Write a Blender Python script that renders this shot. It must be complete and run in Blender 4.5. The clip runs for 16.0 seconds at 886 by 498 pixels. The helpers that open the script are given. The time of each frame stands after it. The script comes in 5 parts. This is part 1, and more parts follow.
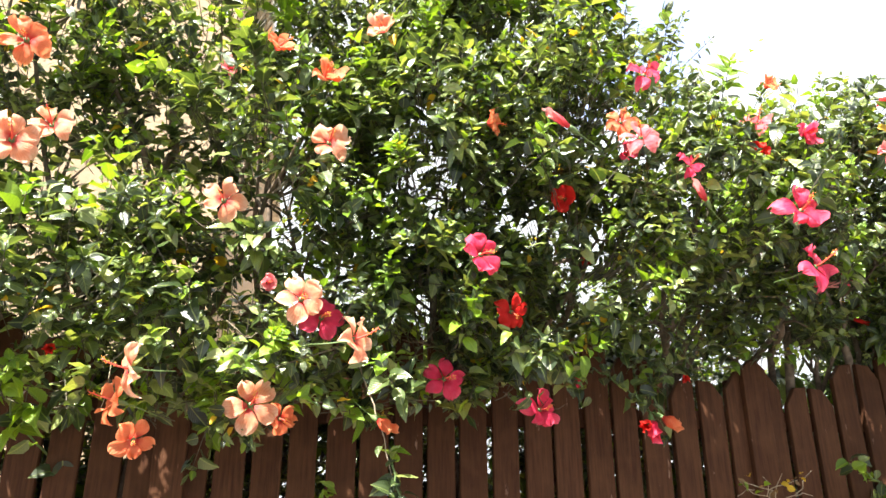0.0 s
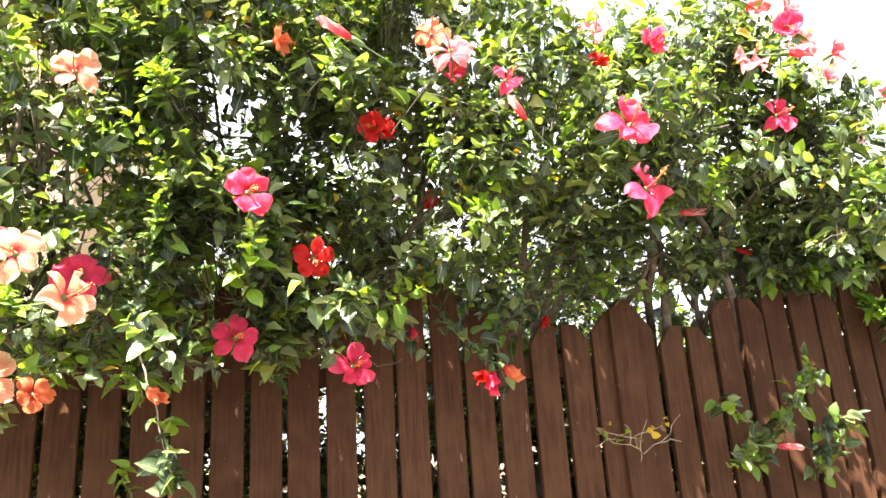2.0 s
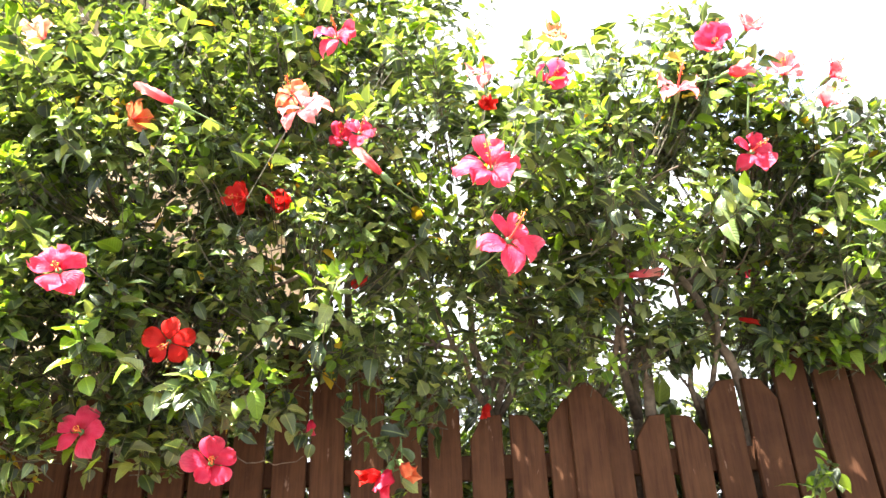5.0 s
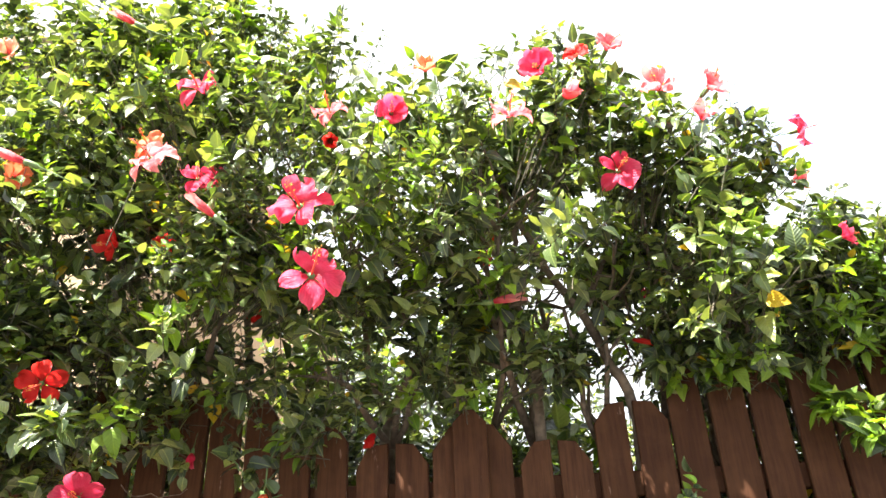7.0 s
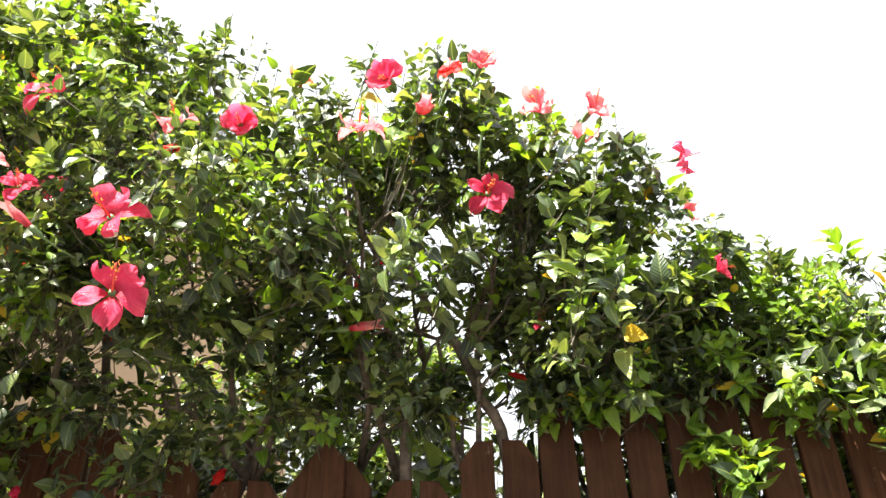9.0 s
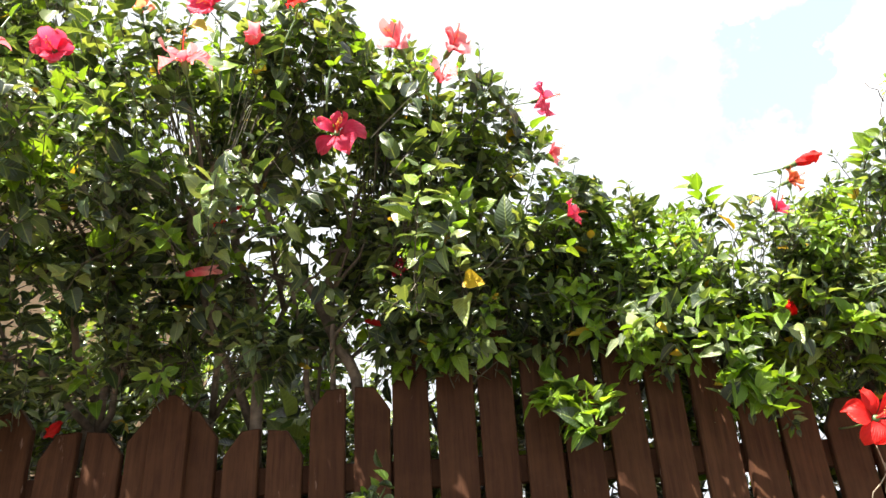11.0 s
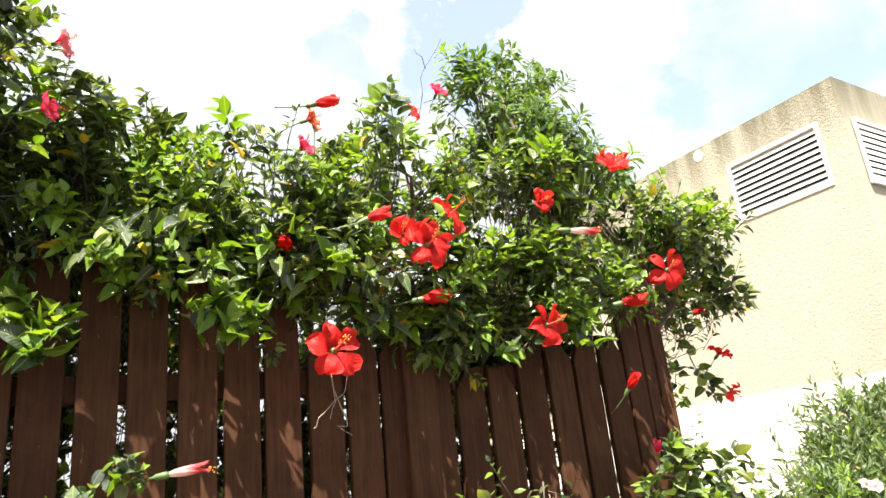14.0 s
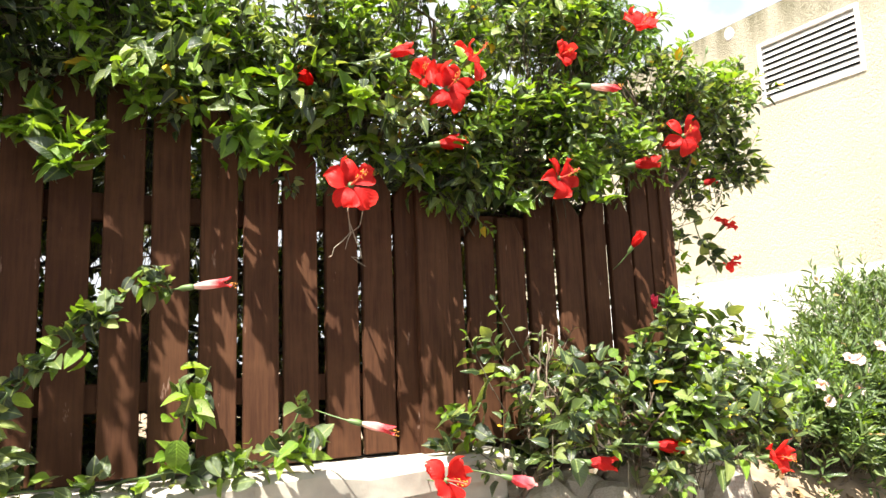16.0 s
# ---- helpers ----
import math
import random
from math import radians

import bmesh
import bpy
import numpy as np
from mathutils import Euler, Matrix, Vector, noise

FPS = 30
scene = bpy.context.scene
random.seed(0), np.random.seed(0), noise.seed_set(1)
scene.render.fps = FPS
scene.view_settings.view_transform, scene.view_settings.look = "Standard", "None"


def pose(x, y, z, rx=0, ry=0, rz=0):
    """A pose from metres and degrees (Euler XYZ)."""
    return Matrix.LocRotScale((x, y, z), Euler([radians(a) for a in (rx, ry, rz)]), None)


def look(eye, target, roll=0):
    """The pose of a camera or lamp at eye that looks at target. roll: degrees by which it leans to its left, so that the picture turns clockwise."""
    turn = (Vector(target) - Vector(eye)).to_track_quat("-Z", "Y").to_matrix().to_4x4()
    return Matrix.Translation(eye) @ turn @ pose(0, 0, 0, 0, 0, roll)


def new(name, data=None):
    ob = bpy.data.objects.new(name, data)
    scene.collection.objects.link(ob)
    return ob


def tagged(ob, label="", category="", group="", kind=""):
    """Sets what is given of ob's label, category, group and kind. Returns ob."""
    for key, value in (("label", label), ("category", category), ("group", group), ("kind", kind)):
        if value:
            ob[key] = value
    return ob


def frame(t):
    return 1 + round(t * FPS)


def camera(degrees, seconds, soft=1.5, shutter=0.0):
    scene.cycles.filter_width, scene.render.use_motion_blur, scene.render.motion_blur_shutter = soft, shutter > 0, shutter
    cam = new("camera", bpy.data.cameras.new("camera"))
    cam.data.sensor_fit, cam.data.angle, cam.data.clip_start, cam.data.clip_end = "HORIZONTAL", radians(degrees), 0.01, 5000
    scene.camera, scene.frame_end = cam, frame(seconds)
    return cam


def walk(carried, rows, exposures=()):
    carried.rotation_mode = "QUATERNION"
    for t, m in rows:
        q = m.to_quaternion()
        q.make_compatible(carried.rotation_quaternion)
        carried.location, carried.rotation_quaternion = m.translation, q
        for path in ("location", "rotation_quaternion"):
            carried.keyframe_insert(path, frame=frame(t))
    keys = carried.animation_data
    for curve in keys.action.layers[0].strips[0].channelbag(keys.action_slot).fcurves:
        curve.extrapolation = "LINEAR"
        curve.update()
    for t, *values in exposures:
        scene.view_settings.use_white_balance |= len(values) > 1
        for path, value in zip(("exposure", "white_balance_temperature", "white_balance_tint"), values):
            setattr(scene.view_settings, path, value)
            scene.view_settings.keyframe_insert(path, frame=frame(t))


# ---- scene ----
cam = camera(63.9, 16.0, soft=1.5)
PATH = [
    (0, (-1.608, -2.296, 1.58), (-1.229, -0.446, 2.24), -0.2),
    (0.5, (-1.552, -2.306, 1.57), (-1.239, -0.418, 2.148), -4.3),
    (1, (-1.401, -2.219, 1.581), (-1.048, -0.327, 2.122), -2.1),
    (1.5, (-1.266, -2.156, 1.596), (-0.799, -0.288, 2.138), -3.9),
    (2, (-1.095, -2.145, 1.595), (-0.658, -0.271, 2.142), -3.6),
    (2.5, (-0.946, -2.127, 1.6), (-0.6, -0.225, 2.116), -2.7),
    (3, (-0.862, -2.077, 1.606), (-0.603, -0.16, 2.113), -3.2),
    (3.5, (-0.753, -2.016, 1.614), (-0.525, -0.115, 2.193), -2.0),
    (3.7, (-0.699, -2.015, 1.619), (-0.49, -0.123, 2.233), -2.4),
    (5.8, (-0.219, -1.941, 1.545), (-0.297, -0.168, 2.468), -2.0),
    (6, (-0.168, -1.939, 1.549), (-0.242, -0.172, 2.483), -2.7),
    (6.5, (0.006, -1.966, 1.548), (-0.128, -0.209, 2.494), -0.7),
    (7, (0.145, -1.977, 1.553), (-0.043, -0.202, 2.457), -2.1),
    (7.5, (0.225, -1.928, 1.546), (0.085, -0.154, 2.457), 0.1),
    (8, (0.302, -1.885, 1.567), (0.158, -0.15, 2.552), -0.6),
    (8.2, (0.329, -1.875, 1.566), (0.182, -0.164, 2.591), -0.9),
    (10.3, (0.592, -1.787, 1.613), (0.47, 0.023, 2.456), -0.8),
    (10.5, (0.599, -1.784, 1.616), (0.504, 0.033, 2.447), -1.1),
    (11, (0.669, -1.758, 1.595), (0.681, 0.054, 2.441), -3.0),
    (11.5, (0.804, -1.737, 1.587), (0.983, 0.07, 2.424), -1.1),
    (12, (0.918, -1.746, 1.581), (1.281, 0.054, 2.373), -2.9),
    (12.5, (0.991, -1.756, 1.571), (1.482, 0.037, 2.31), -4.3),
    (13, (1.023, -1.752, 1.563), (1.685, 0.002, 2.26), -4.5),
    (13.5, (1.058, -1.763, 1.555), (1.876, -0.062, 2.214), -5.2),
    (14, (1.069, -1.759, 1.549), (1.967, -0.086, 2.178), -6.1),
    (14.5, (1.066, -1.763, 1.532), (1.997, -0.092, 2.114), -5.2),
    (15, (1.062, -1.766, 1.508), (1.994, -0.059, 1.972), -4.8),
    (15.5, (1.052, -1.771, 1.491), (1.956, -0.029, 1.875), -3.5),
    (16, (1.045, -1.77, 1.459), (1.931, -0.002, 1.756), -2.2),
]
walk(cam, [(t, look(eye, target, roll)) for t, eye, target, roll in PATH],
     exposures=[(0, 2.36), (0.5, 2.6), (1.5, 2.94), (3.5, 3.22), (6, 3.1), (7, 2.68), (8, 2.5), (10.5, 2.04), (11.5, 2.0), (12, 1.92), (14, 1.8), (15, 1.86), (16, 1.92)])

# ---- sky, sun ----
SUN_TO = Vector((-0.35, -0.41, 1.0)).normalized()
world = bpy.data.worlds.new("sky")
scene.world = world
world.use_nodes = True
wt = world.node_tree
for n in list(wt.nodes):
    wt.nodes.remove(n)


def node(tree, kind, **inputs):
    n = tree.nodes.new(kind)
    for key, value in inputs.items():
        n.inputs[key.replace("_", " ")].default_value = value
    return n


w_out = wt.nodes.new("ShaderNodeOutputWorld")
w_bg = node(wt, "ShaderNodeBackground", Strength=0.74)
w_sky = wt.nodes.new("ShaderNodeTexSky")
w_sky.sky_type, w_sky.sun_disc = "NISHITA", False
w_sky.sun_elevation = math.asin(SUN_TO.z)
w_sky.sun_rotation = math.atan2(SUN_TO.x, SUN_TO.y)
w_gain = wt.nodes.new("ShaderNodeVectorMath")
w_gain.operation = "SCALE"
w_gain.inputs["Scale"].default_value = 0.13
wt.links.new(w_sky.outputs[0], w_gain.inputs[0])
w_tc = wt.nodes.new("ShaderNodeTexCoord")
w_map = wt.nodes.new("ShaderNodeMapping")
w_map.inputs["Location"].default_value = (3.1, 0.4, 1.7)
w_map.inputs["Scale"].default_value = (1.0, 1.0, 1.5)
wt.links.new(w_tc.outputs["Generated"], w_map.inputs[0])
# the openings' edges are ragged
w_rag = node(wt, "ShaderNodeTexNoise", Scale=6.5, Detail=6.0, Roughness=0.62)
wt.links.new(w_tc.outputs["Generated"], w_rag.inputs["Vector"])
w_mid = wt.nodes.new("ShaderNodeVectorMath")
w_mid.operation = "SUBTRACT"
w_mid.inputs[1].default_value = (0.5, 0.5, 0.5)
wt.links.new(w_rag.outputs["Color"], w_mid.inputs[0])
w_amt = wt.nodes.new("ShaderNodeVectorMath")
w_amt.operation = "SCALE"
w_amt.inputs["Scale"].default_value = 0.30
wt.links.new(w_mid.outputs[0], w_amt.inputs[0])
w_way = wt.nodes.new("ShaderNodeVectorMath")
w_way.operation = "ADD"
wt.links.new(w_tc.outputs["Generated"], w_way.inputs[0])
wt.links.new(w_amt.outputs[0], w_way.inputs[1])
w_unit = wt.nodes.new("ShaderNodeVectorMath")
w_unit.operation = "NORMALIZE"
wt.links.new(w_way.outputs[0], w_unit.inputs[0])
w_noise = node(wt, "ShaderNodeTexNoise", Scale=2.6, Detail=6.0, Roughness=0.55)
wt.links.new(w_map.outputs[0], w_noise.inputs["Vector"])
w_ramp = wt.nodes.new("ShaderNodeValToRGB")
w_ramp.color_ramp.elements[0].position, w_ramp.color_ramp.elements[1].position = 0.14, 0.31
w_ramp.color_ramp.elements[0].color = (0.5, 0.5, 0.5, 1)
cover = w_noise.outputs[0]
# openings in the cloud: a direction and the cosines of the outer and inner radius
for way, outer, inner, depth in (((0.41, 0.725, 0.55), 0.9945, 0.9992, 0.40), ((0.44, 0.66, 0.605), 0.994, 0.999, 0.36), ((0.29, 0.778, 0.556), 0.998, 0.9998, 0.3),
                                 ((0.74, 0.47, 0.48), 0.982, 0.997, 0.36), ((0.64, 0.64, 0.43), 0.992, 0.999, 0.30), ((0.13, 0.84, 0.50), 0.994, 0.9995, 0.22), ((-0.5, -0.6, 0.62), 0.9, 0.99, 0.2), ((0.1, -0.9, 0.42), 0.9, 0.99, 0.2)):
    dot = wt.nodes.new("ShaderNodeVectorMath")
    dot.operation = "DOT_PRODUCT"
    wt.links.new(w_unit.outputs[0], dot.inputs[0])
    dot.inputs[1].default_value = Vector(way).normalized()
    mr = wt.nodes.new("ShaderNodeMapRange")
    mr.interpolation_type = "SMOOTHSTEP"
    for key, value in (("From Min", outer), ("From Max", inner), ("To Min", 0.0), ("To Max", depth)):
        mr.inputs[key].default_value = value
    wt.links.new(dot.outputs["Value"], mr.inputs["Value"])
    less = wt.nodes.new("ShaderNodeMath")
    less.operation = "SUBTRACT"
    wt.links.new(cover, less.inputs[0])
    wt.links.new(mr.outputs[0], less.inputs[1])
    cover = less.outputs[0]
wt.links.new(cover, w_ramp.inputs[0])
w_mix = wt.nodes.new("ShaderNodeMix")
w_mix.data_type = "RGBA"
wt.links.new(w_ramp.outputs[0], w_mix.inputs["Factor"])
w_tint = wt.nodes.new("ShaderNodeVectorMath")
w_tint.operation = "MULTIPLY"
w_tint.inputs[1].default_value = (1.16, 1.25, 1.76)
wt.links.new(w_gain.outputs[0], w_tint.inputs[0])
wt.links.new(w_tint.outputs[0], w_mix.inputs["A"])
w_mix.inputs["B"].default_value = (0.42, 0.435, 0.455, 1)
wt.links.new(w_mix.outputs["Result"], w_bg.inputs["Color"])
wt.links.new(w_bg.outputs[0], w_out.inputs[0])

sun = new("sun", bpy.data.lights.new("sun", "SUN"))
sun.data.energy, sun.data.angle, sun.data.color = 5.0, radians(0.55), (1.0, 0.935, 0.84)
sun.matrix_world = look(SUN_TO * 20, (0, 0, 0))


# ---- materials ----
def material(name, rough=0.6, spec=0.5):
    m = bpy.data.materials.new(name)
    m.use_nodes = True
    p = m.node_tree.nodes["Principled BSDF"]
    p.inputs["Roughness"].default_value = rough
    p.inputs["Specular IOR Level"].default_value = spec
    return m, m.node_tree, p


def ramp(tree, source, *stops):
    r = tree.nodes.new("ShaderNodeValToRGB")
    e = r.color_ramp.elements
    while len(e) < len(stops):
        e.new(0.5)
    for el, (at, col) in zip(e, stops):
        el.position, el.color = at, (*col, 1)
    tree.links.new(source, r.inputs[0])
    return r.outputs[0]


def noise_of(tree, scale, detail=4.0, rough=0.55, stretch=None, coords="Object"):
    tc = tree.nodes.new("ShaderNodeTexCoord")
    n = node(tree, "ShaderNodeTexNoise", Scale=scale, Detail=detail, Roughness=rough)
    src = tc.outputs[coords]
    if stretch:
        mp = tree.nodes.new("ShaderNodeMapping")
        mp.inputs["Scale"].default_value = stretch
        tree.links.new(src, mp.inputs[0])
        src = mp.outputs[0]
    tree.links.new(src, n.inputs["Vector"])
    return n.outputs[0]


def mix(tree, fac, a, b, mode="MIX"):
    m = tree.nodes.new("ShaderNodeMix")
    m.data_type, m.blend_type = "RGBA", mode
    for sock, value in (("Factor", fac), ("A", a), ("B", b)):
        if isinstance(value, (int, float)):
            m.inputs[sock].default_value = value
        elif isinstance(value, tuple):
            m.inputs[sock].default_value = (*value, 1)
        else:
            tree.links.new(value, m.inputs[sock])
    return m.outputs["Result"]


def maths(tree, op, a, b=None):
    m = tree.nodes.new("ShaderNodeMath")
    m.operation = op
    for sock, value in zip(m.inputs, (a, b)):
        if isinstance(value, (int, float)):
            sock.default_value = value
        elif value is not None:
            tree.links.new(value, sock)
    return m.outputs[0]


def bump(tree, p, height, strength, distance):
    b = node(tree, "ShaderNodeBump", Strength=strength, Distance=distance)
    tree.links.new(height, b.inputs["Height"])
    tree.links.new(b.outputs[0], p.inputs["Normal"])


def piece_random(tree):
    """A number for each piece, be it an object or an island of a joined mesh."""
    oi = tree.nodes.new("ShaderNodeObjectInfo")
    ge = tree.nodes.new("ShaderNodeNewGeometry")
    a = tree.nodes.new("ShaderNodeMath")
    a.operation = "ADD"
    tree.links.new(oi.outputs["Random"], a.inputs[0])
    tree.links.new(ge.outputs["Random Per Island"], a.inputs[1])
    f = tree.nodes.new("ShaderNodeMath")
    f.operation = "FRACT"
    tree.links.new(a.outputs[0], f.inputs[0])
    return f.outputs[0]


def thin(name, stops, glow, through_share, rough, blotch=40.0, gloss=0.5):
    """A leaf or a petal: a glossy sheet that lets part of the light through."""
    m, tr, p = material(name, rough, gloss)
    col = ramp(tr, piece_random(tr), *stops)
    spots = noise_of(tr, blotch, 3.0)
    col = mix(tr, ramp(tr, spots, (0.35, (0.0, 0.0, 0.0)), (0.75, (0.35, 0.35, 0.35))), col, tuple(0.6 * v for v in stops[0][1]))
    # a pale midrib, and side veins between which the blade puckers
    uv = tr.nodes.new("ShaderNodeUVMap")
    uv.uv_map = "blade"
    sep = tr.nodes.new("ShaderNodeSeparateXYZ")
    tr.links.new(uv.outputs[0], sep.inputs[0])
    side = maths(tr, "ABSOLUTE", sep.outputs["Y"])
    vein = maths(tr, "SINE", maths(tr, "MULTIPLY", maths(tr, "SUBTRACT", sep.outputs["X"], maths(tr, "MULTIPLY", side, 0.9)), 56.0))
    rib = ramp(tr, side, (0.0, (1.0, 1.0, 1.0)), (0.035, (0.0, 0.0, 0.0)))
    col = mix(tr, ramp(tr, vein, (0.0, (0.0, 0.0, 0.0)), (0.95, (0.16, 0.16, 0.16))), col, tuple(0.5 * v for v in stops[1][1]))
    col = mix(tr, maths(tr, "MULTIPLY", rib, 0.55), col, tuple(min(1.0, 1.15 * v) for v in stops[-1][1]))
    tr.links.new(col, p.inputs["Base Color"])
    pucker = maths(tr, "ADD", maths(tr, "MULTIPLY", vein, 0.22), maths(tr, "ADD", spots, maths(tr, "MULTIPLY", rib, -0.5)))
    bump(tr, p, pucker, 0.55, 0.0025)
    t = tr.nodes.new("ShaderNodeBsdfTranslucent")
    tr.links.new(mix(tr, 1.0, col, glow, "MULTIPLY"), t.inputs["Color"])
    s = tr.nodes.new("ShaderNodeMixShader")
    s.inputs[0].default_value = through_share
    tr.links.new(p.outputs[0], s.inputs[1])
    tr.links.new(t.outputs[0], s.inputs[2])
    tr.links.new(s.outputs[0], tr.nodes["Material Output"].inputs["Surface"])
    return m


LEAF = thin("hibiscus_leaf", ((0.0, (0.015, 0.027, 0.011)), (0.4, (0.036, 0.063, 0.021)), (0.72, (0.105, 0.157, 0.046)), (1.0, (0.28, 0.335, 0.105))),
            (2.3, 2.2, 0.8), 0.24, 0.28, 40.0, 0.75)
YOUNG = thin("young_leaf", ((0.0, (0.10, 0.195, 0.019)), (0.5, (0.165, 0.285, 0.026)), (1.0, (0.25, 0.375, 0.04))), (1.8, 1.7, 0.6), 0.36, 0.34)
YELLOW = thin("yellow_leaf", ((0.0, (0.55, 0.36, 0.02)), (1.0, (0.72, 0.50, 0.03))), (1.1, 1.0, 0.8), 0.35, 0.45)
NARROW = thin("narrow_leaf", ((0.0, (0.036, 0.078, 0.021)), (0.5, (0.082, 0.155, 0.037)), (1.0, (0.18, 0.27, 0.07))), (1.9, 1.9, 0.9), 0.28, 0.32)
GREY = thin("oleander_leaf", ((0.0, (0.035, 0.066, 0.022)), (0.5, (0.075, 0.125, 0.040)), (1.0, (0.17, 0.23, 0.08))), (1.9, 1.9, 0.9), 0.28, 0.4)
DRY = thin("dry_leaf", ((0.0, (0.16, 0.09, 0.04)), (1.0, (0.36, 0.24, 0.10))), (1.1, 1.0, 0.8), 0.2, 0.8)


def petal(name, throat, body, edge):
    """Petals whose colour runs from the throat to the rim."""
    m, tr, p = material(name, 0.5, 0.3)
    tc = tr.nodes.new("ShaderNodeTexCoord")
    ln = tr.nodes.new("ShaderNodeVectorMath")
    ln.operation = "LENGTH"
    tr.links.new(tc.outputs["Object"], ln.inputs[0])
    col = ramp(tr, ln.outputs["Value"], (0.015, throat), (0.030, body), (0.042, body), (0.062, edge))
    col = mix(tr, ramp(tr, noise_of(tr, 70, 3.0), (0.4, (0, 0, 0)), (0.8, (0.4, 0.4, 0.4))), col, edge)
    spl = tr.nodes.new("ShaderNodeSeparateXYZ")
    tr.links.new(tc.outputs["Object"], spl.inputs[0])
    ang = maths(tr, "ARCTAN2", spl.outputs["Y"], spl.outputs["X"])
    vein = maths(tr, "SINE", maths(tr, "ADD", maths(tr, "MULTIPLY", ang, 52.0), maths(tr, "MULTIPLY", noise_of(tr, 60, 2.0), 14.0)))
    crease = noise_of(tr, 75, 4.0)
    col = mix(tr, ramp(tr, vein, (0.1, (0, 0, 0)), (0.9, (0.3, 0.3, 0.3))), col, tuple(0.6 * a + 0.3 * b for a, b in zip(body, throat)))
    tr.links.new(col, p.inputs["Base Color"])
    bump(tr, p, maths(tr, "ADD", maths(tr, "MULTIPLY", crease, 2.2), maths(tr, "MULTIPLY", vein, 0.16)), 0.6, 0.003)
    t = tr.nodes.new("ShaderNodeBsdfTranslucent")
    tr.links.new(col, t.inputs["Color"])
    s = tr.nodes.new("ShaderNodeMixShader")
    s.inputs[0].default_value = 0.45
    tr.links.new(p.outputs[0], s.inputs[1])
    tr.links.new(t.outputs[0], s.inputs[2])
    tr.links.new(s.outputs[0], tr.nodes["Material Output"].inputs["Surface"])
    return m


PETALS = {
    "red": petal("red_petal", (0.50, 0.008, 0.010), (0.80, 0.022, 0.020), (0.85, 0.05, 0.035)),
    "rose": petal("rose_petal", (0.50, 0.008, 0.03), (0.83, 0.034, 0.11), (0.89, 0.13, 0.22)),
    "pink": petal("pink_petal", (0.60, 0.015, 0.04), (0.84, 0.14, 0.18), (0.90, 0.40, 0.38)),
    "orange": petal("orange_petal", (0.55, 0.012, 0.02), (0.86, 0.20, 0.085), (0.92, 0.36, 0.17)),
    "peach": petal("peach_petal", (0.60, 0.012, 0.03), (0.89, 0.33, 0.18), (0.94, 0.66, 0.50)),
    "pale": petal("oleander_petal", (0.80, 0.45, 0.42), (0.88, 0.66, 0.62), (0.92, 0.80, 0.76)),
    "white": petal("pale_petal", (0.85, 0.72, 0.64), (0.88, 0.62, 0.58), (0.75, 0.03, 0.05)),
}


def plain(name, col, rough, vary=0.25, scale=60.0, rise=0.002):
    m, tr, p = material(name, rough)
    n = noise_of(tr, scale, 5.0)
    c = ramp(tr, n, (0.3, tuple(v * (1 - vary) for v in col)), (0.7, tuple(min(1, v * (1 + vary)) for v in col)))
    tr.links.new(c, p.inputs["Base Color"])
    bump(tr, p, n, 0.4, rise)
    return m


STEM = plain("green_stem", (0.10, 0.16, 0.05), 0.5)
ANTHER = plain("anther", (0.82, 0.33, 0.05), 0.7)
STAMEN = plain("stamen", (0.85, 0.10, 0.07), 0.5)
BARK = plain("shrub_bark", (0.14, 0.105, 0.076), 0.9, 0.5, 45, 0.004)
TWIG = plain("brushwood_bark", (0.075, 0.065, 0.042), 0.8, 0.5, 45, 0.002)
PALE_BARK = plain("pale_twig", (0.30, 0.25, 0.18), 0.9, 0.4, 60)
CAP = plain("wall_mortar", (0.42, 0.39, 0.33), 0.9, 0.3, 9, 0.012)
SOIL = plain("soil", (0.24, 0.175, 0.115), 0.95, 0.5, 9, 0.03)
DARK_FRONT = plain("unseen_dark_front", (0.060, 0.058, 0.055), 0.9, 0.3, 30, 0.006)
DARK = plain("vent_shade", (0.03, 0.03, 0.03), 0.9)
WHITEWASH = plain("whitewash", (0.80, 0.785, 0.74), 0.9, 0.05, 30, 0.006)
WHITE_PAINT = plain("vent_paint", (0.74, 0.73, 0.70), 0.5, 0.08, 12)


